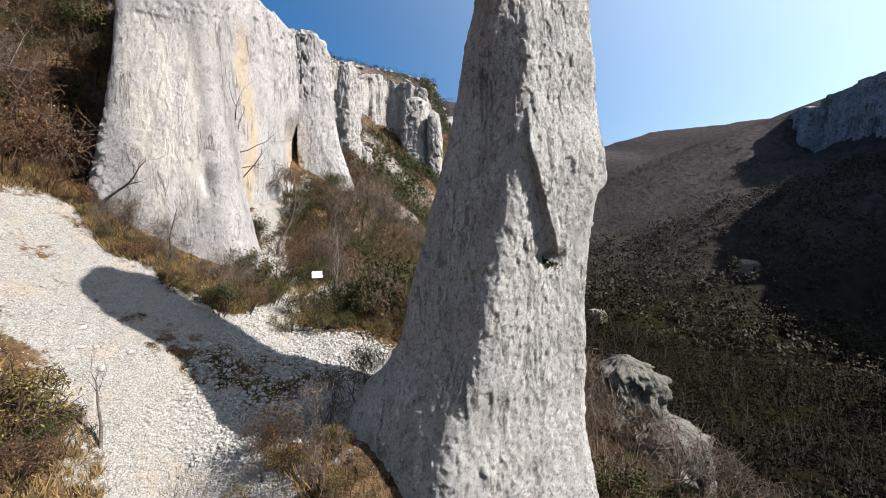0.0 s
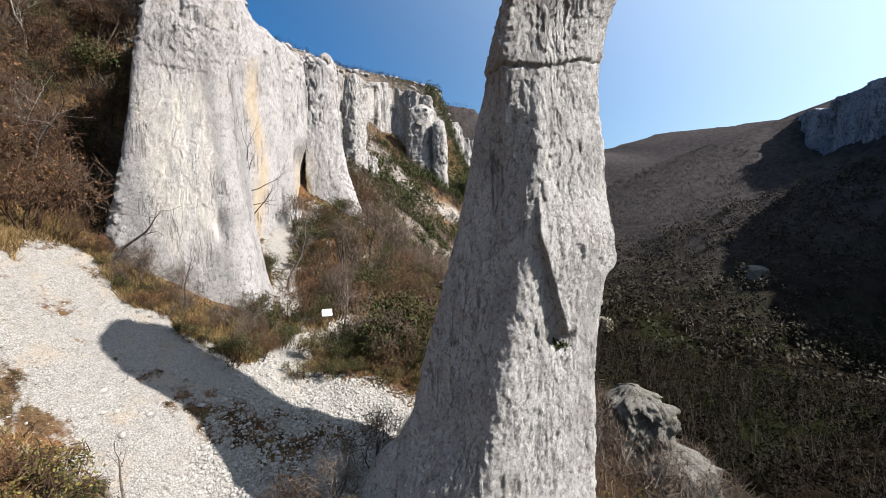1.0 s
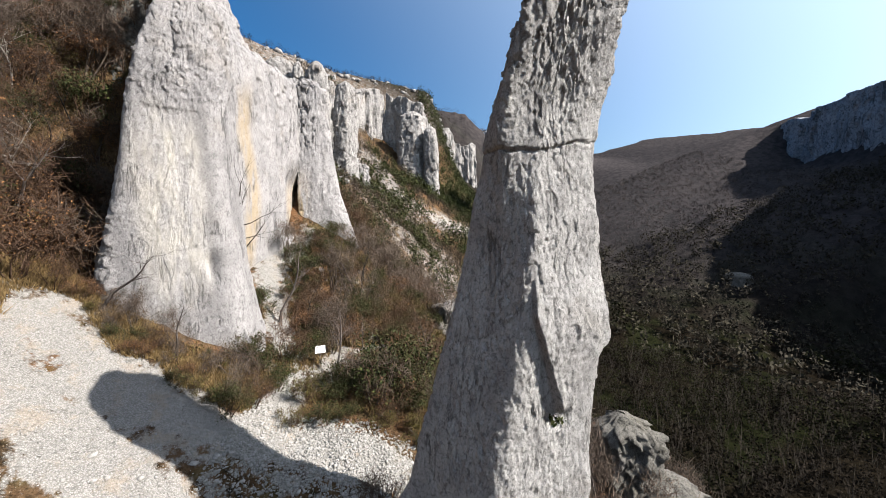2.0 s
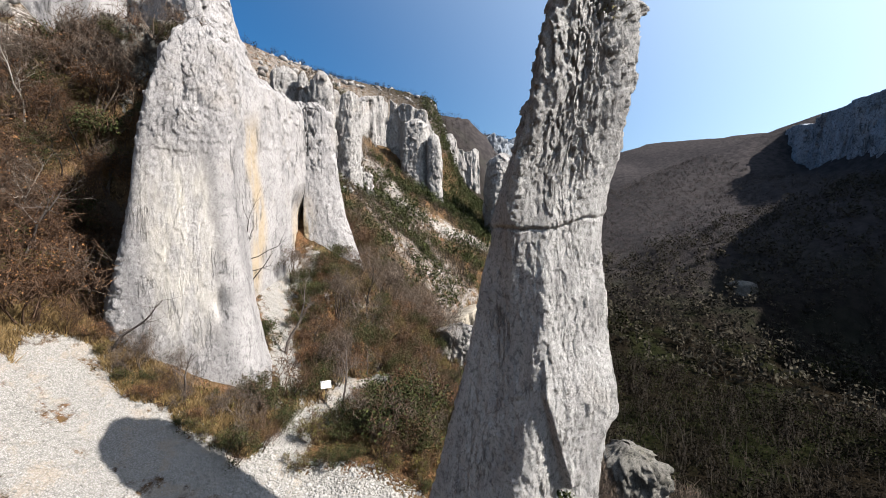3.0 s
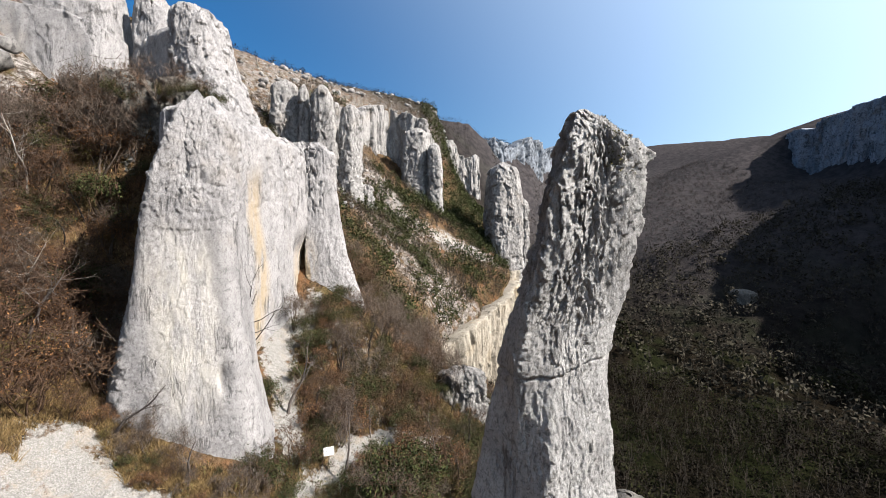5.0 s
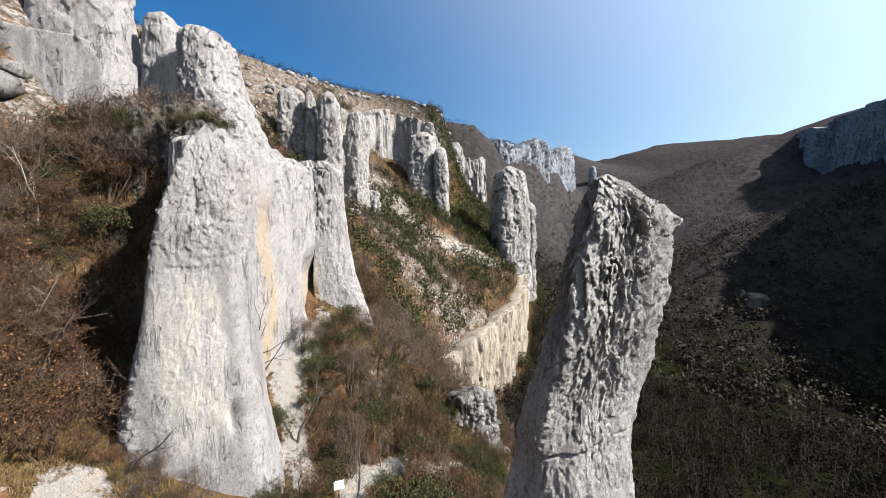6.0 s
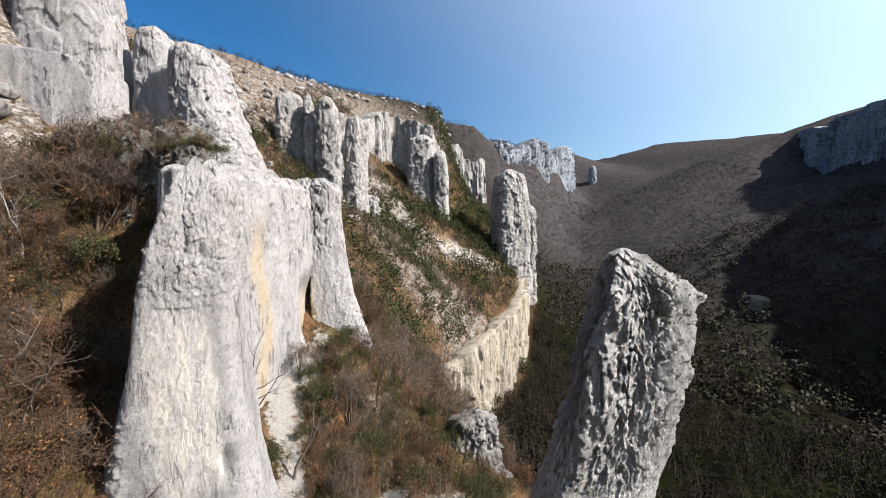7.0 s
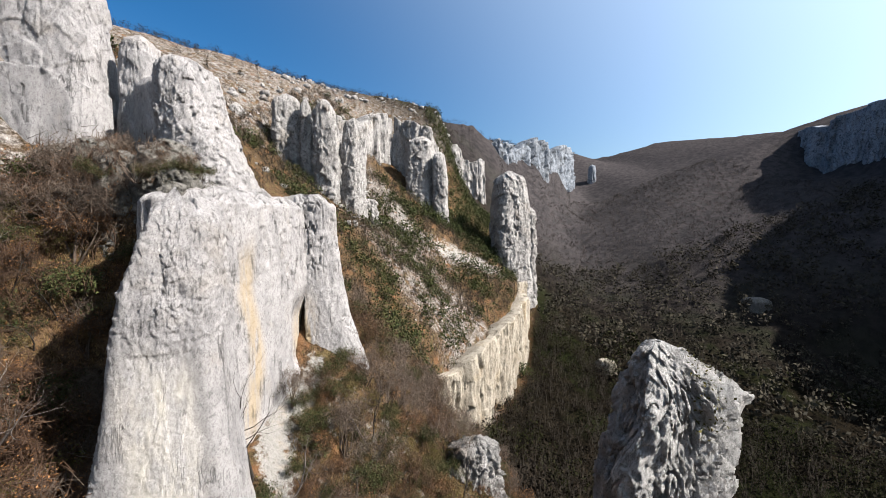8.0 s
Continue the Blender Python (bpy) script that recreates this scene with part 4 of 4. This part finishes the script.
SHRUBS = [
    shrub("shrub", 201, 2.0, 8, 2, dry_leaf, 0.035, 260, BROWN, near_tips=0.2, twiglets=340), shrub("shrub", 202, 2.3, 7, 2, dry_leaf, 0.03, 90, GREY, near_tips=0.2, stem_mat=twig_grey, twiglets=340),
    shrub("shrub", 203, 1.2, 7, 2, olive_leaf, 0.032, 1200, "low shrub with sparse olive leaves", near_tips=0.2),
    shrub("shrub", 204, 1.6, 6, 2, dry_leaf, 0.038, 800, "brown shrub still holding rusty dry leaves", near_tips=0.2, twiglets=300),
    shrub("shrub", 205, 1.6, 7, 2, evergreen, 0.042, 2300, "dense dark evergreen shrub", near_tips=0.26),
    shrub("shrub", 206, 1.2, 6, 2, evergreen, 0.040, 1500, "low dark evergreen shrub", near_tips=0.24),
    shrub("shrub", 207, 2.6, 6, 2, dry_leaf, 0.03, 60, GREY, near_tips=0.2, lean=0.6, stem_mat=twig_grey, twiglets=380)]


def plant(rng, spots, weights, low, high, group):
    for x, y in spots:
        i = rng.choice(len(SHRUBS), p=np.array(weights) / sum(weights))
        made = copy_thing(SHRUBS[i], Matrix.Identity(4))
        place(made, x, y, rng.uniform(0, 360), rng.uniform(low, high))
        made["group"] = group


def np_join(*bodies):
    n, vs, fs = 0, [], []
    for v, f in bodies:
        vs.append(v)
        fs.append(f + n)
        n += len(v)
    return np.concatenate(vs), np.concatenate(fs)


def coords(me):
    v = np.empty(len(me.vertices) * 3, dtype=np.float32)
    me.vertices.foreach_get("co", v)
    f = np.empty(len(me.loops), dtype=np.int32)
    me.loops.foreach_get("vertex_index", f)
    return v.reshape(-1, 3), f.reshape(-1, 4)


def shrubbery(rng, spots, weights, low, high, label):
    """Shrubs too far off to tell apart, joined kind by kind."""
    pick = rng.choice(len(SHRUBS), len(spots), p=np.array(weights) / sum(weights))
    for i, source in enumerate(SHRUBS):
        at = [p for p, k in zip(spots, pick) if k == i]
        if not at:
            continue
        base = None
        turns, sizes = rng.uniform(0, 6.28, len(at)), rng.uniform(low, high, len(at))
        for piece in source.children:
            v, f = coords(piece.data)
            bodies = []
            for (x, y), a, k in zip(at, turns, sizes):
                c, d = math.cos(a) * k, math.sin(a) * k
                bodies.append((np.stack([x + c * v[:, 0] - d * v[:, 1], y + d * v[:, 0] + c * v[:, 1], stand(x, y) + k * v[:, 2]], -1), f))
            made = part("shrubs" if base is None else "foliage", mesh_from("shrubs", *np_join(*bodies), smooth=False), piece.data.materials[0], base)
            tagged(made, "" if base else label, "" if base else "shrubs", kind="stuff")
            base = base or made


rng = np.random.default_rng(7)
taken = []
for i, (x, y, k) in enumerate(((-3.4, 21.6, 2.2), (-4.6, 20.8, 1.5), (-2.4, 20.6, 1.6), (-9.9, 16.6, 0.9), (-10.9, 17.0, 0.7), (-9.2, 33.5, 1.5), (-11.2, 9.3, 1.6), (-3.1, 10.4, 0.7), (-4.4, 10.2, 0.8), (-2.4, 9.2, 0.7), (-5.4, 9.2, 0.8))):
    taken.append((x, y))
    if i < 4:
        place(copy_thing(SHRUBS[4], Matrix.Identity(4)), x, y, 40 * i, k)
    else:
        place(copy_thing(SHRUBS[2], Matrix.Identity(4)), x, y, 40 * i, k)
for i, (x, y, k) in enumerate(((-3.7, 11.5, 0.75), (-2.7, 12.5, 0.8), (-4.7, 10.7, 0.65), (-3.2, 9.6, 0.6), (-5.6, 11.6, 0.5))):
    taken.append((x, y))
    place(copy_thing(SHRUBS[(1, 6, 0, 1, 0)[i]], Matrix.Identity(4)), x, y, 70 * i, k)
plant(rng, scattered(rng, 118, -13, 3, 19.5, 36, 1.0, 0.46, taken), (4, 2, 4, 2, 6, 4, 1), 0.75, 1.5, "shrubs on the slope")
plant(rng, scattered(rng, 16, -10, -1, 17.6, 20.4, 1.0, 0.6, taken), (2, 1, 2, 1, 5, 4, 0), 0.6, 1.1, "shrubs on the slope")
plant(rng, scattered(rng, 82, -30, -18.3, 16.5, 31, 0.9, 0.4, taken), (6, 2, 2, 4, 0.4, 0.6, 3), 0.8, 1.8, "shrubs on the slope")
plant(rng, scattered(rng, 24, -18, -9, 15.6, 19.6, 0.7, 0.55, taken), (3, 3, 5, 3, 0.3, 1, 0), 0.35, 0.75, "shrubs on the slope")
plant(rng, scattered(rng, 20, -12.5, -3, 6.5, 10.5, 0.8, 0.3, taken), (4, 4, 2, 2, 0.5, 1, 1), 0.4, 0.8, "shrubs on the slope")
shrubbery(rng, scattered(rng, 34, 4, 16, 15, 34, 1.5, 0.5, taken), (3, 3, 2, 0, 4, 3, 2), 1.0, 1.9, "mixed shrubs below the pillar")
shrubbery(rng, scattered(rng, 48, -29, -18.8, 16.5, 29, 0.7, 0.5, taken), (6, 1, 1, 3, 0.5, 1, 4), 0.9, 1.8, "tangled brown shrubs on the steep slope")
shrubbery(rng, scattered(rng, 70, 14, 44, 6, 44, 1.8, 0.9, taken), (2, 2, 1, 0, 6, 4, 2), 1.4, 2.6, "dark shrubs and small trees below the pillar")
shrubbery(rng, scattered(rng, 80, -12, 6, 36, 50, 1.2, 0.45, taken), (4, 4, 2, 2, 3, 3, 3), 0.9, 1.7, "leafless and evergreen shrubs over the farther slope")
for k, ob in enumerate(SHRUBS):
    place(ob, -24 + 1.7 * k, 30.5 + 0.4 * k, 60 * k, 1.1)

# leafless trees
place(bare_tree(301, 8.6, (0.12, -0.05, 1), limbs=7, thick=0.017, skin=dark_bark), -14.0, 26.8)
place(bare_tree(302, 4.4, (0.85, -0.1, 1), limbs=5, label="leafless tree leaning over the scree"), -17.3, 18.6)
place(bare_tree(303, 3.4, (0.7, -0.2, 0.9), limbs=5, label="crooked leafless tree at the foot of the rock"), -13.7, 18.6)
place(bare_tree(304, 2.8, (0.0, 0.0, 1), limbs=5), -5.75, 26.7)
place(bare_tree(305, 4.6, (0.15, 0, 1), limbs=6), -6.9, 22.4)
place(bare_tree(306, 5.0, (-0.05, 0, 1), limbs=6), -0.3, 23.8)
place(bare_tree(307, 5.5, (0.25, 0, 1), limbs=6), -11.4, 25.6)
place(bare_tree(308, 5.0, (0.3, -0.2, 1), limbs=6, label="pale leafless tree among the brown shrubs"), -22.4, 19.6)
place(bare_tree(309, 5.0, (0.1, 0, 1), limbs=6), -7.5, 32.5)
place(bare_tree(310, 4.5, (-0.1, -0.1, 1), limbs=6), 9.6, 22.6)
place(bare_tree(311, 3.0, (-0.35, 0.1, 1), limbs=3, label="broken dead stump with short snapped limbs", spread=0.4), -9.6, 10.3)
place(bare_tree(312, 2.6, (-0.04, 0, 1), limbs=2, thick=0.02, label="thin dead stem standing on the scree"), -6.4, 8.6)

young = np.random.default_rng(41)
for k in range(16):
    x, y = young.uniform(-12.5, 2), young.uniform(22.5, 40)
    place(bare_tree(330 + k, young.uniform(2.6, 4.8), (young.uniform(-0.2, 0.35), 0, 1), limbs=7, thick=0.017, skin=dark_bark, label="slender leafless tree among the shrubs"), x, y)
for k in range(9):
    x, y = young.uniform(-28, -19.5), young.uniform(17.5, 26)
    place(bare_tree(350 + k, young.uniform(3.2, 5.2), (young.uniform(0.1, 0.6), -0.3, 1), limbs=7, thick=0.013, skin=pale_bark if k % 2 else dark_bark, label="leafless tree with crooked branches on the steep slope"), x, y)
for k in range(7):
    x, y = young.uniform(-24, -17.5), young.uniform(25.5, 29.5)
    place(copy_thing(SHRUBS[(4, 0, 5, 1, 4, 2, 5)[k]], Matrix.Identity(4)), x, y, 50 * k, young.uniform(0.7, 1.1), z=max(stand(x, y), 25.2))
for k in range(10):
    x, y = young.uniform(-31, -19), young.uniform(25.5, 32)
    place(copy_thing(SHRUBS[4 + k % 2], Matrix.Identity(4)), x, y, 40 * k, young.uniform(0.8, 1.5))


def stones(rng, n, x0, x1, y0, y1, low, high, least):
    """Loose angular stones where the scree is bare."""
    t = (1 + 5 ** 0.5) / 2
    ico = np.array([(-1, t, 0), (1, t, 0), (-1, -t, 0), (1, -t, 0), (0, -1, t), (0, 1, t), (0, -1, -t), (0, 1, -t), (t, 0, -1), (t, 0, 1), (-t, 0, -1), (-t, 0, 1)]) / 1.9
    tri = np.array([(0, 11, 5), (0, 5, 1), (0, 1, 7), (0, 7, 10), (0, 10, 11), (1, 5, 9), (5, 11, 4), (11, 10, 2), (10, 7, 6), (7, 1, 8),
                    (3, 9, 4), (3, 4, 2), (3, 2, 6), (3, 6, 8), (3, 8, 9), (4, 9, 5), (2, 4, 11), (6, 2, 10), (8, 6, 7), (9, 8, 1)])
    x, y = rng.uniform(x0, x1, n), rng.uniform(y0, y1, n)
    keep = scree_at(x, y) + rng.uniform(-0.25, 0.25, n) > least
    x, y = x[keep], y[keep]
    z = ground_z(x, y)
    m = len(x)
    size = low * (high / low) ** (rng.uniform(0, 1, m) ** 2.2)
    v = ico[None] * (1 + rng.uniform(-0.42, 0.42, (m, 12, 1))) * rng.uniform(0.45, 1.25, (m, 1, 3)) * size[:, None, None]
    a = rng.uniform(0, 6.28, m)
    c, s = np.cos(a)[:, None], np.sin(a)[:, None]
    v = np.stack([v[..., 0] * c - v[..., 1] * s, v[..., 0] * s + v[..., 1] * c, v[..., 2] * 0.75], -1)
    v = v + np.stack([x, y, z + 0.08 * size], -1)[:, None]
    f = tri[None] + (np.arange(m) * 12)[:, None, None]
    return v.reshape(-1, 3), f.reshape(-1, 3)


rubble = part("rubble", mesh_from("rubble", *np_join(stones(rng, 9000, -22, 0, 7, 19, 0.02, 0.06, 0.46), stones(rng, 15000, -9.5, -1.2, 11.2, 18.6, 0.03, 0.10, 0.26)), smooth=False), stone_mat)
tagged(rubble, "loose pale limestone rubble over the scree chute", "rubble", kind="stuff")
for k in range(90):
    x, y = (rng.uniform(-8.5, -1.5), rng.uniform(13.2, 17.5)) if k < 55 else (rng.uniform(-13, -6), rng.uniform(11, 15))
    v, f = stones(np.random.default_rng(500 + k), 1, 0, 0.01, 0, 0.01, 0.1, 0.1, -9)
    v = (v - v.mean(0)) * rng.uniform(0.6, 1.7)
    ob = part("stone", mesh_from("stone", v, f, smooth=False), stone_mat)
    tagged(ob, "angular pale limestone block lying on the scree", "stone", "stones on the scree")
    ob.matrix_basis = pose(x, y, stand(x, y, 0.02), 0, 0, rng.uniform(0, 360))


def tuft_field(rng, n, fields):
    """Dry grass: five blades to a tuft."""
    xs, ys = [], []
    for x0, x1, y0, y1, share in fields:
        k = int(n * share)
        xs.append(rng.uniform(x0, x1, k))
        ys.append(rng.uniform(y0, y1, k))
    x, y = np.concatenate(xs), np.concatenate(ys)
    keep = free(x, y, 0.5)
    x, y = np.repeat(x[keep], 5), np.repeat(y[keep], 5)
    m = len(x)
    x, y = x + rng.normal(size=m) * 0.05, y + rng.normal(size=m) * 0.05
    z = ground_z(x, y)
    h = rng.uniform(0.12, 0.42, m)
    lean = rng.normal(size=(m, 2)) * 0.5 * h[:, None]
    a = rng.uniform(0, 3.14, m)
    dx, dy = 0.022 * np.cos(a), 0.022 * np.sin(a)
    v = np.stack([np.stack([x - dx, y - dy, z - 0.03], -1), np.stack([x + dx, y + dy, z - 0.03], -1), np.stack([x + lean[:, 0], y + lean[:, 1], z + h], -1)], 1)
    return v.reshape(-1, 3), np.arange(3 * m).reshape(-1, 3)


grass = part("dry_grass", mesh_from("dry_grass", *tuft_field(rng, 26000, ((-20, -8, 15.5, 20, 0.3), (-13, 3, 19, 36, 0.35), (-30, -18, 16, 30, 0.25), (-13, -3, 6.5, 10.5, 0.1))), smooth=False), dry_grass)
tagged(grass, "dry yellow grass tufts among shrubs and litter", "grass", kind="stuff")


def thicket(rng, x, y, height, twigs, leaves, size):
    """Stems and leaf blades of many shrubs or trees rooted at x, y."""
    n = len(x)
    z = ground_z(x, y) - 0.1
    h = height * rng.uniform(0.55, 1.35, n)
    root = np.repeat(np.stack([x, y, z], -1), twigs, 0)
    hh = np.repeat(h, twigs)[:, None]
    ang = rng.uniform(0, 6.28, n * twigs)
    out = rng.uniform(0.05, 0.5, n * twigs)
    way = np.stack([np.cos(ang) * out, np.sin(ang) * out, rng.uniform(0.55, 1.0, n * twigs)], -1)
    lift = rng.uniform(0, 0.35, n * twigs)[:, None] * np.array([[0, 0, 1.0]])
    a, b = root + lift * hh, root + (lift + way) * hh
    r = 0.011 * hh[:, 0]
    tv, tf = tubes(list(zip(a, b, r, r * 0.3)))
    if not leaves:
        return tv, tf, None
    root, hh = np.repeat(np.stack([x, y, z], -1), leaves, 0), np.repeat(h, leaves)[:, None]
    g = rng.normal(size=(n * leaves, 3))
    g /= np.linalg.norm(g, axis=1)[:, None]
    g *= rng.uniform(0.3, 1.0, (n * leaves, 1)) ** 0.5
    g = g * np.array([[0.42, 0.42, 0.42]]) + np.array([[0, 0, 0.62]])
    return tv, tf, cards(root + g * hh, size * hh[:, 0], rng)


def field(rng, n, x0, x1, y0, y1, scree=0.45, keep=None):
    x, y = rng.uniform(x0, x1, n), rng.uniform(y0, y1, n)
    ok = free(x, y, scree)
    if keep is not None:
        ok &= keep(x, y)
    return x[ok], y[ok]


def grown(name, label, x, y, height, twigs, leaves, size, stem_mat, leaf_mat):
    tv, tf, lv = thicket(rng, x, y, height, twigs, leaves, size)
    base = part(name, mesh_from(name, tv, tf, smooth=False), stem_mat)
    tagged(base, label, "woods", kind="stuff")
    if lv:
        tagged(part("foliage", mesh_from("foliage", *lv, smooth=False), leaf_mat, base), kind="stuff")


clump = lambda x, y: fbm(x * 0.06, y * 0.06, 0, 3, 91) > -0.3
slope = lambda x, y: (x < 6 + 0.26 * (y - 60)) & clump(x, y)
green_slope = lambda x, y: slope(x, y) & (fbm(x * 0.11, y * 0.11, 0, 3, 93) > 0.10)
near_slope = lambda x, y: ((y > 15.5) | (x < -3)) & (fbm(x * 0.4, y * 0.4, 0, 3, 92) > -0.08)
grown("undergrowth", "tangled low brown undergrowth on the slope", *field(rng, 3600, -30, 8, 7, 48, 0.30, near_slope), 0.6, 6, 14, 0.07, twig_brown, dry_leaf)
grown("undergrowth", "low olive undergrowth on the slope", *field(rng, 1100, -18, 8, 15, 48, 0.34), 0.6, 5, 26, 0.08, twig_brown, olive_leaf)
grown("scrub", "brown leafless scrub over the upper slope", *field(rng, 6400, -60, 30, 45, 170, 0.36, slope), 2.0, 6, 12, 0.09, dark_bark, scrub_leaf)
grown("evergreen_scrub", "dark evergreen scrub over the upper slope", *field(rng, 5200, -55, 30, 45, 172, 0.40, green_slope), 2.6, 1, 40, 0.085, twig_brown, evergreen)
grown("scrub", "brown leafless scrub on the steep slope", *field(rng, 900, -60, -24, 12, 60, 0.5), 1.8, 9, 18, 0.07, twig_brown, dry_leaf)
grown("plateau_scrub", "thin leafless scrub along the plateau", *field(rng, 3400, -140, 40, 60, 330, 0.5, lambda x, y: x < -45 + 0.3 * (y - 75)), 2.6, 4, 10, 0.08, dark_bark, wood_mat)
hollow = lambda x, y: (x > -36 + 0.55 * (y - 118)) & (x < 26) & (fbm(x * 0.13, y * 0.13, 0, 2, 94) > -0.25)
grown("evergreen_scrub", "dark evergreen thicket in the hollow below the towers", *field(rng, 900, -34, 24, 118, 172, 0.55, hollow), 4.0, 1, 46, 0.075, dark_bark, evergreen)
grown("evergreen_scrub", "dark evergreen thicket on the steep side valley", *field(rng, 1100, -14, 36, 164, 238, 0.9), 4.2, 1, 40, 0.075, dark_bark, evergreen)
grown("scrub", "brown leafless scrub below the towers", *field(rng, 1500, -60, 24, 100, 172, 0.55), 2.4, 6, 12, 0.08, dark_bark, scrub_leaf)
valley = lambda x, y: x > wood_edge(y)
near_valley = lambda x, y: valley(x, y) & (x + y < 190) & (np.hypot(x, y) > 46)
far_valley = lambda x, y: valley(x, y) & (x + y >= 190)
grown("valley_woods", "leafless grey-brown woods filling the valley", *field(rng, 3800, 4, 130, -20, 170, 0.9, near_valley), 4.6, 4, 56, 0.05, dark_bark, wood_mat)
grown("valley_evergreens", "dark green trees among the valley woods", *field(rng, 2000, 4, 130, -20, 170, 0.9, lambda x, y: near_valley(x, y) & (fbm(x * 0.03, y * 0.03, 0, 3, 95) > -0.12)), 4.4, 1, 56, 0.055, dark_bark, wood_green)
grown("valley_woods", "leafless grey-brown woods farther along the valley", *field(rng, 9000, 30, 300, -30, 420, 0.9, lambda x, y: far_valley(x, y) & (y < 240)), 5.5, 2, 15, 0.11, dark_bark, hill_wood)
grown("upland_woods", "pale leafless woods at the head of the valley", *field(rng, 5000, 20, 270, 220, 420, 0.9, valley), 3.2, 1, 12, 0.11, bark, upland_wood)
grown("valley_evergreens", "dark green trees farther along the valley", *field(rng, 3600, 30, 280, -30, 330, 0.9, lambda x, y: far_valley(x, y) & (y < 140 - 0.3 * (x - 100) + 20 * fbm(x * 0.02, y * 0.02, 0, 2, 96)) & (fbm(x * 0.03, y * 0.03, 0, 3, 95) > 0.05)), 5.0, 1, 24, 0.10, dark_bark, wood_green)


def outcrops(rng, n, x0, x1, y0, y1, low, high, keep):
    """Broken rock showing through the thin soil of the upper slopes."""
    x, y = rng.uniform(x0, x1, n), rng.uniform(y0, y1, n)
    ok = keep(x, y) & (fbm(x * 0.12, y * 0.12, 0, 3, 97) > -0.1)
    vs, fs, m = [], [], 0
    for a, b in zip(x[ok], y[ok]):
        v, f = stones(rng, 1, a, a + 0.01, b, b + 0.01, low, high, -9)
        vs.append(v)
        fs.append(f + m)
        m += len(v)
    return np.concatenate(vs), np.concatenate(fs)


upper = lambda x, y: (x < -20 - 0.05 * (y - 28)) | (ground_z(x, y) > 46 + 0.08 * (y - 60))
ledge = part("outcrop_rubble", mesh_from("outcrop_rubble", *outcrops(rng, 1500, -75, 20, 28, 260, 0.5, 2.4, upper), smooth=False), rock_far)
tagged(ledge, "grey broken outcrops scattered over the upper slope", "rubble", kind="stuff")


# ---- small things ----
def info_sign(x, y):
    thing = tagged(new("info_sign"), "small white information board on a wooden post", "sign")

    def box(w, d, h, m):
        bm = bmesh.new()
        bmesh.ops.create_cube(bm, size=1, matrix=m @ Matrix.Diagonal((w, d, h, 1)))
        bmesh.ops.bevel(bm, geom=bm.edges[:], offset=0.006, segments=1, affect="EDGES")
        me = bpy.data.meshes.new("board")
        bm.to_mesh(me)
        bm.free()
        return me
    part("post", box(0.09, 0.09, 1.35, pose(0, 0, 0.5)), timber, thing)
    tilt = pose(0, -0.08, 1.2, -38, 0, 0)
    board = part("board", box(0.62, 0.03, 0.46, tilt), sign_white, thing)
    for k in range(4):
        part("print", box(0.44 - 0.07 * (k % 2), 0.006, 0.02, tilt @ pose(0, -0.019, 0.12 - 0.075 * k)), sign_ink, board)
    thing.matrix_basis = pose(x, y, stand(x, y), 0, 0, 25)


info_sign(-7.7, 22.9)


def moss_cap():
    rng = np.random.default_rng(61)
    v = np.empty(len(pillar.data.vertices) * 3, dtype=np.float32)
    pillar.data.vertices.foreach_get("co", v)
    v0 = v = v.reshape(-1, 3)
    v = v[(v[:, 2] > 18.3) & (v[:, 0] > 3.7) & (v[:, 0] < 4.7) & (v[:, 1] < 11.4)]
    n = v0[(np.abs(v0[:, 0] - 3.05) < 0.22) & (np.abs(v0[:, 2] - 5.05) < 0.12) & (v0[:, 1] < 10.6)]
    part("moss", mesh_from("moss", *cards(n[rng.integers(0, len(n), 160)] + rng.normal(size=(160, 3)) * 0.05, 0.06, rng), smooth=False), evergreen, pillar, "dark green tuft under the flake")
    at = v[rng.integers(0, len(v), 420)] + rng.normal(size=(420, 3)) * 0.035
    part("moss", mesh_from("moss", *cards(at, 0.035, rng), smooth=False), olive_leaf, pillar, "olive grass and moss on the pillar's head")


moss_cap()
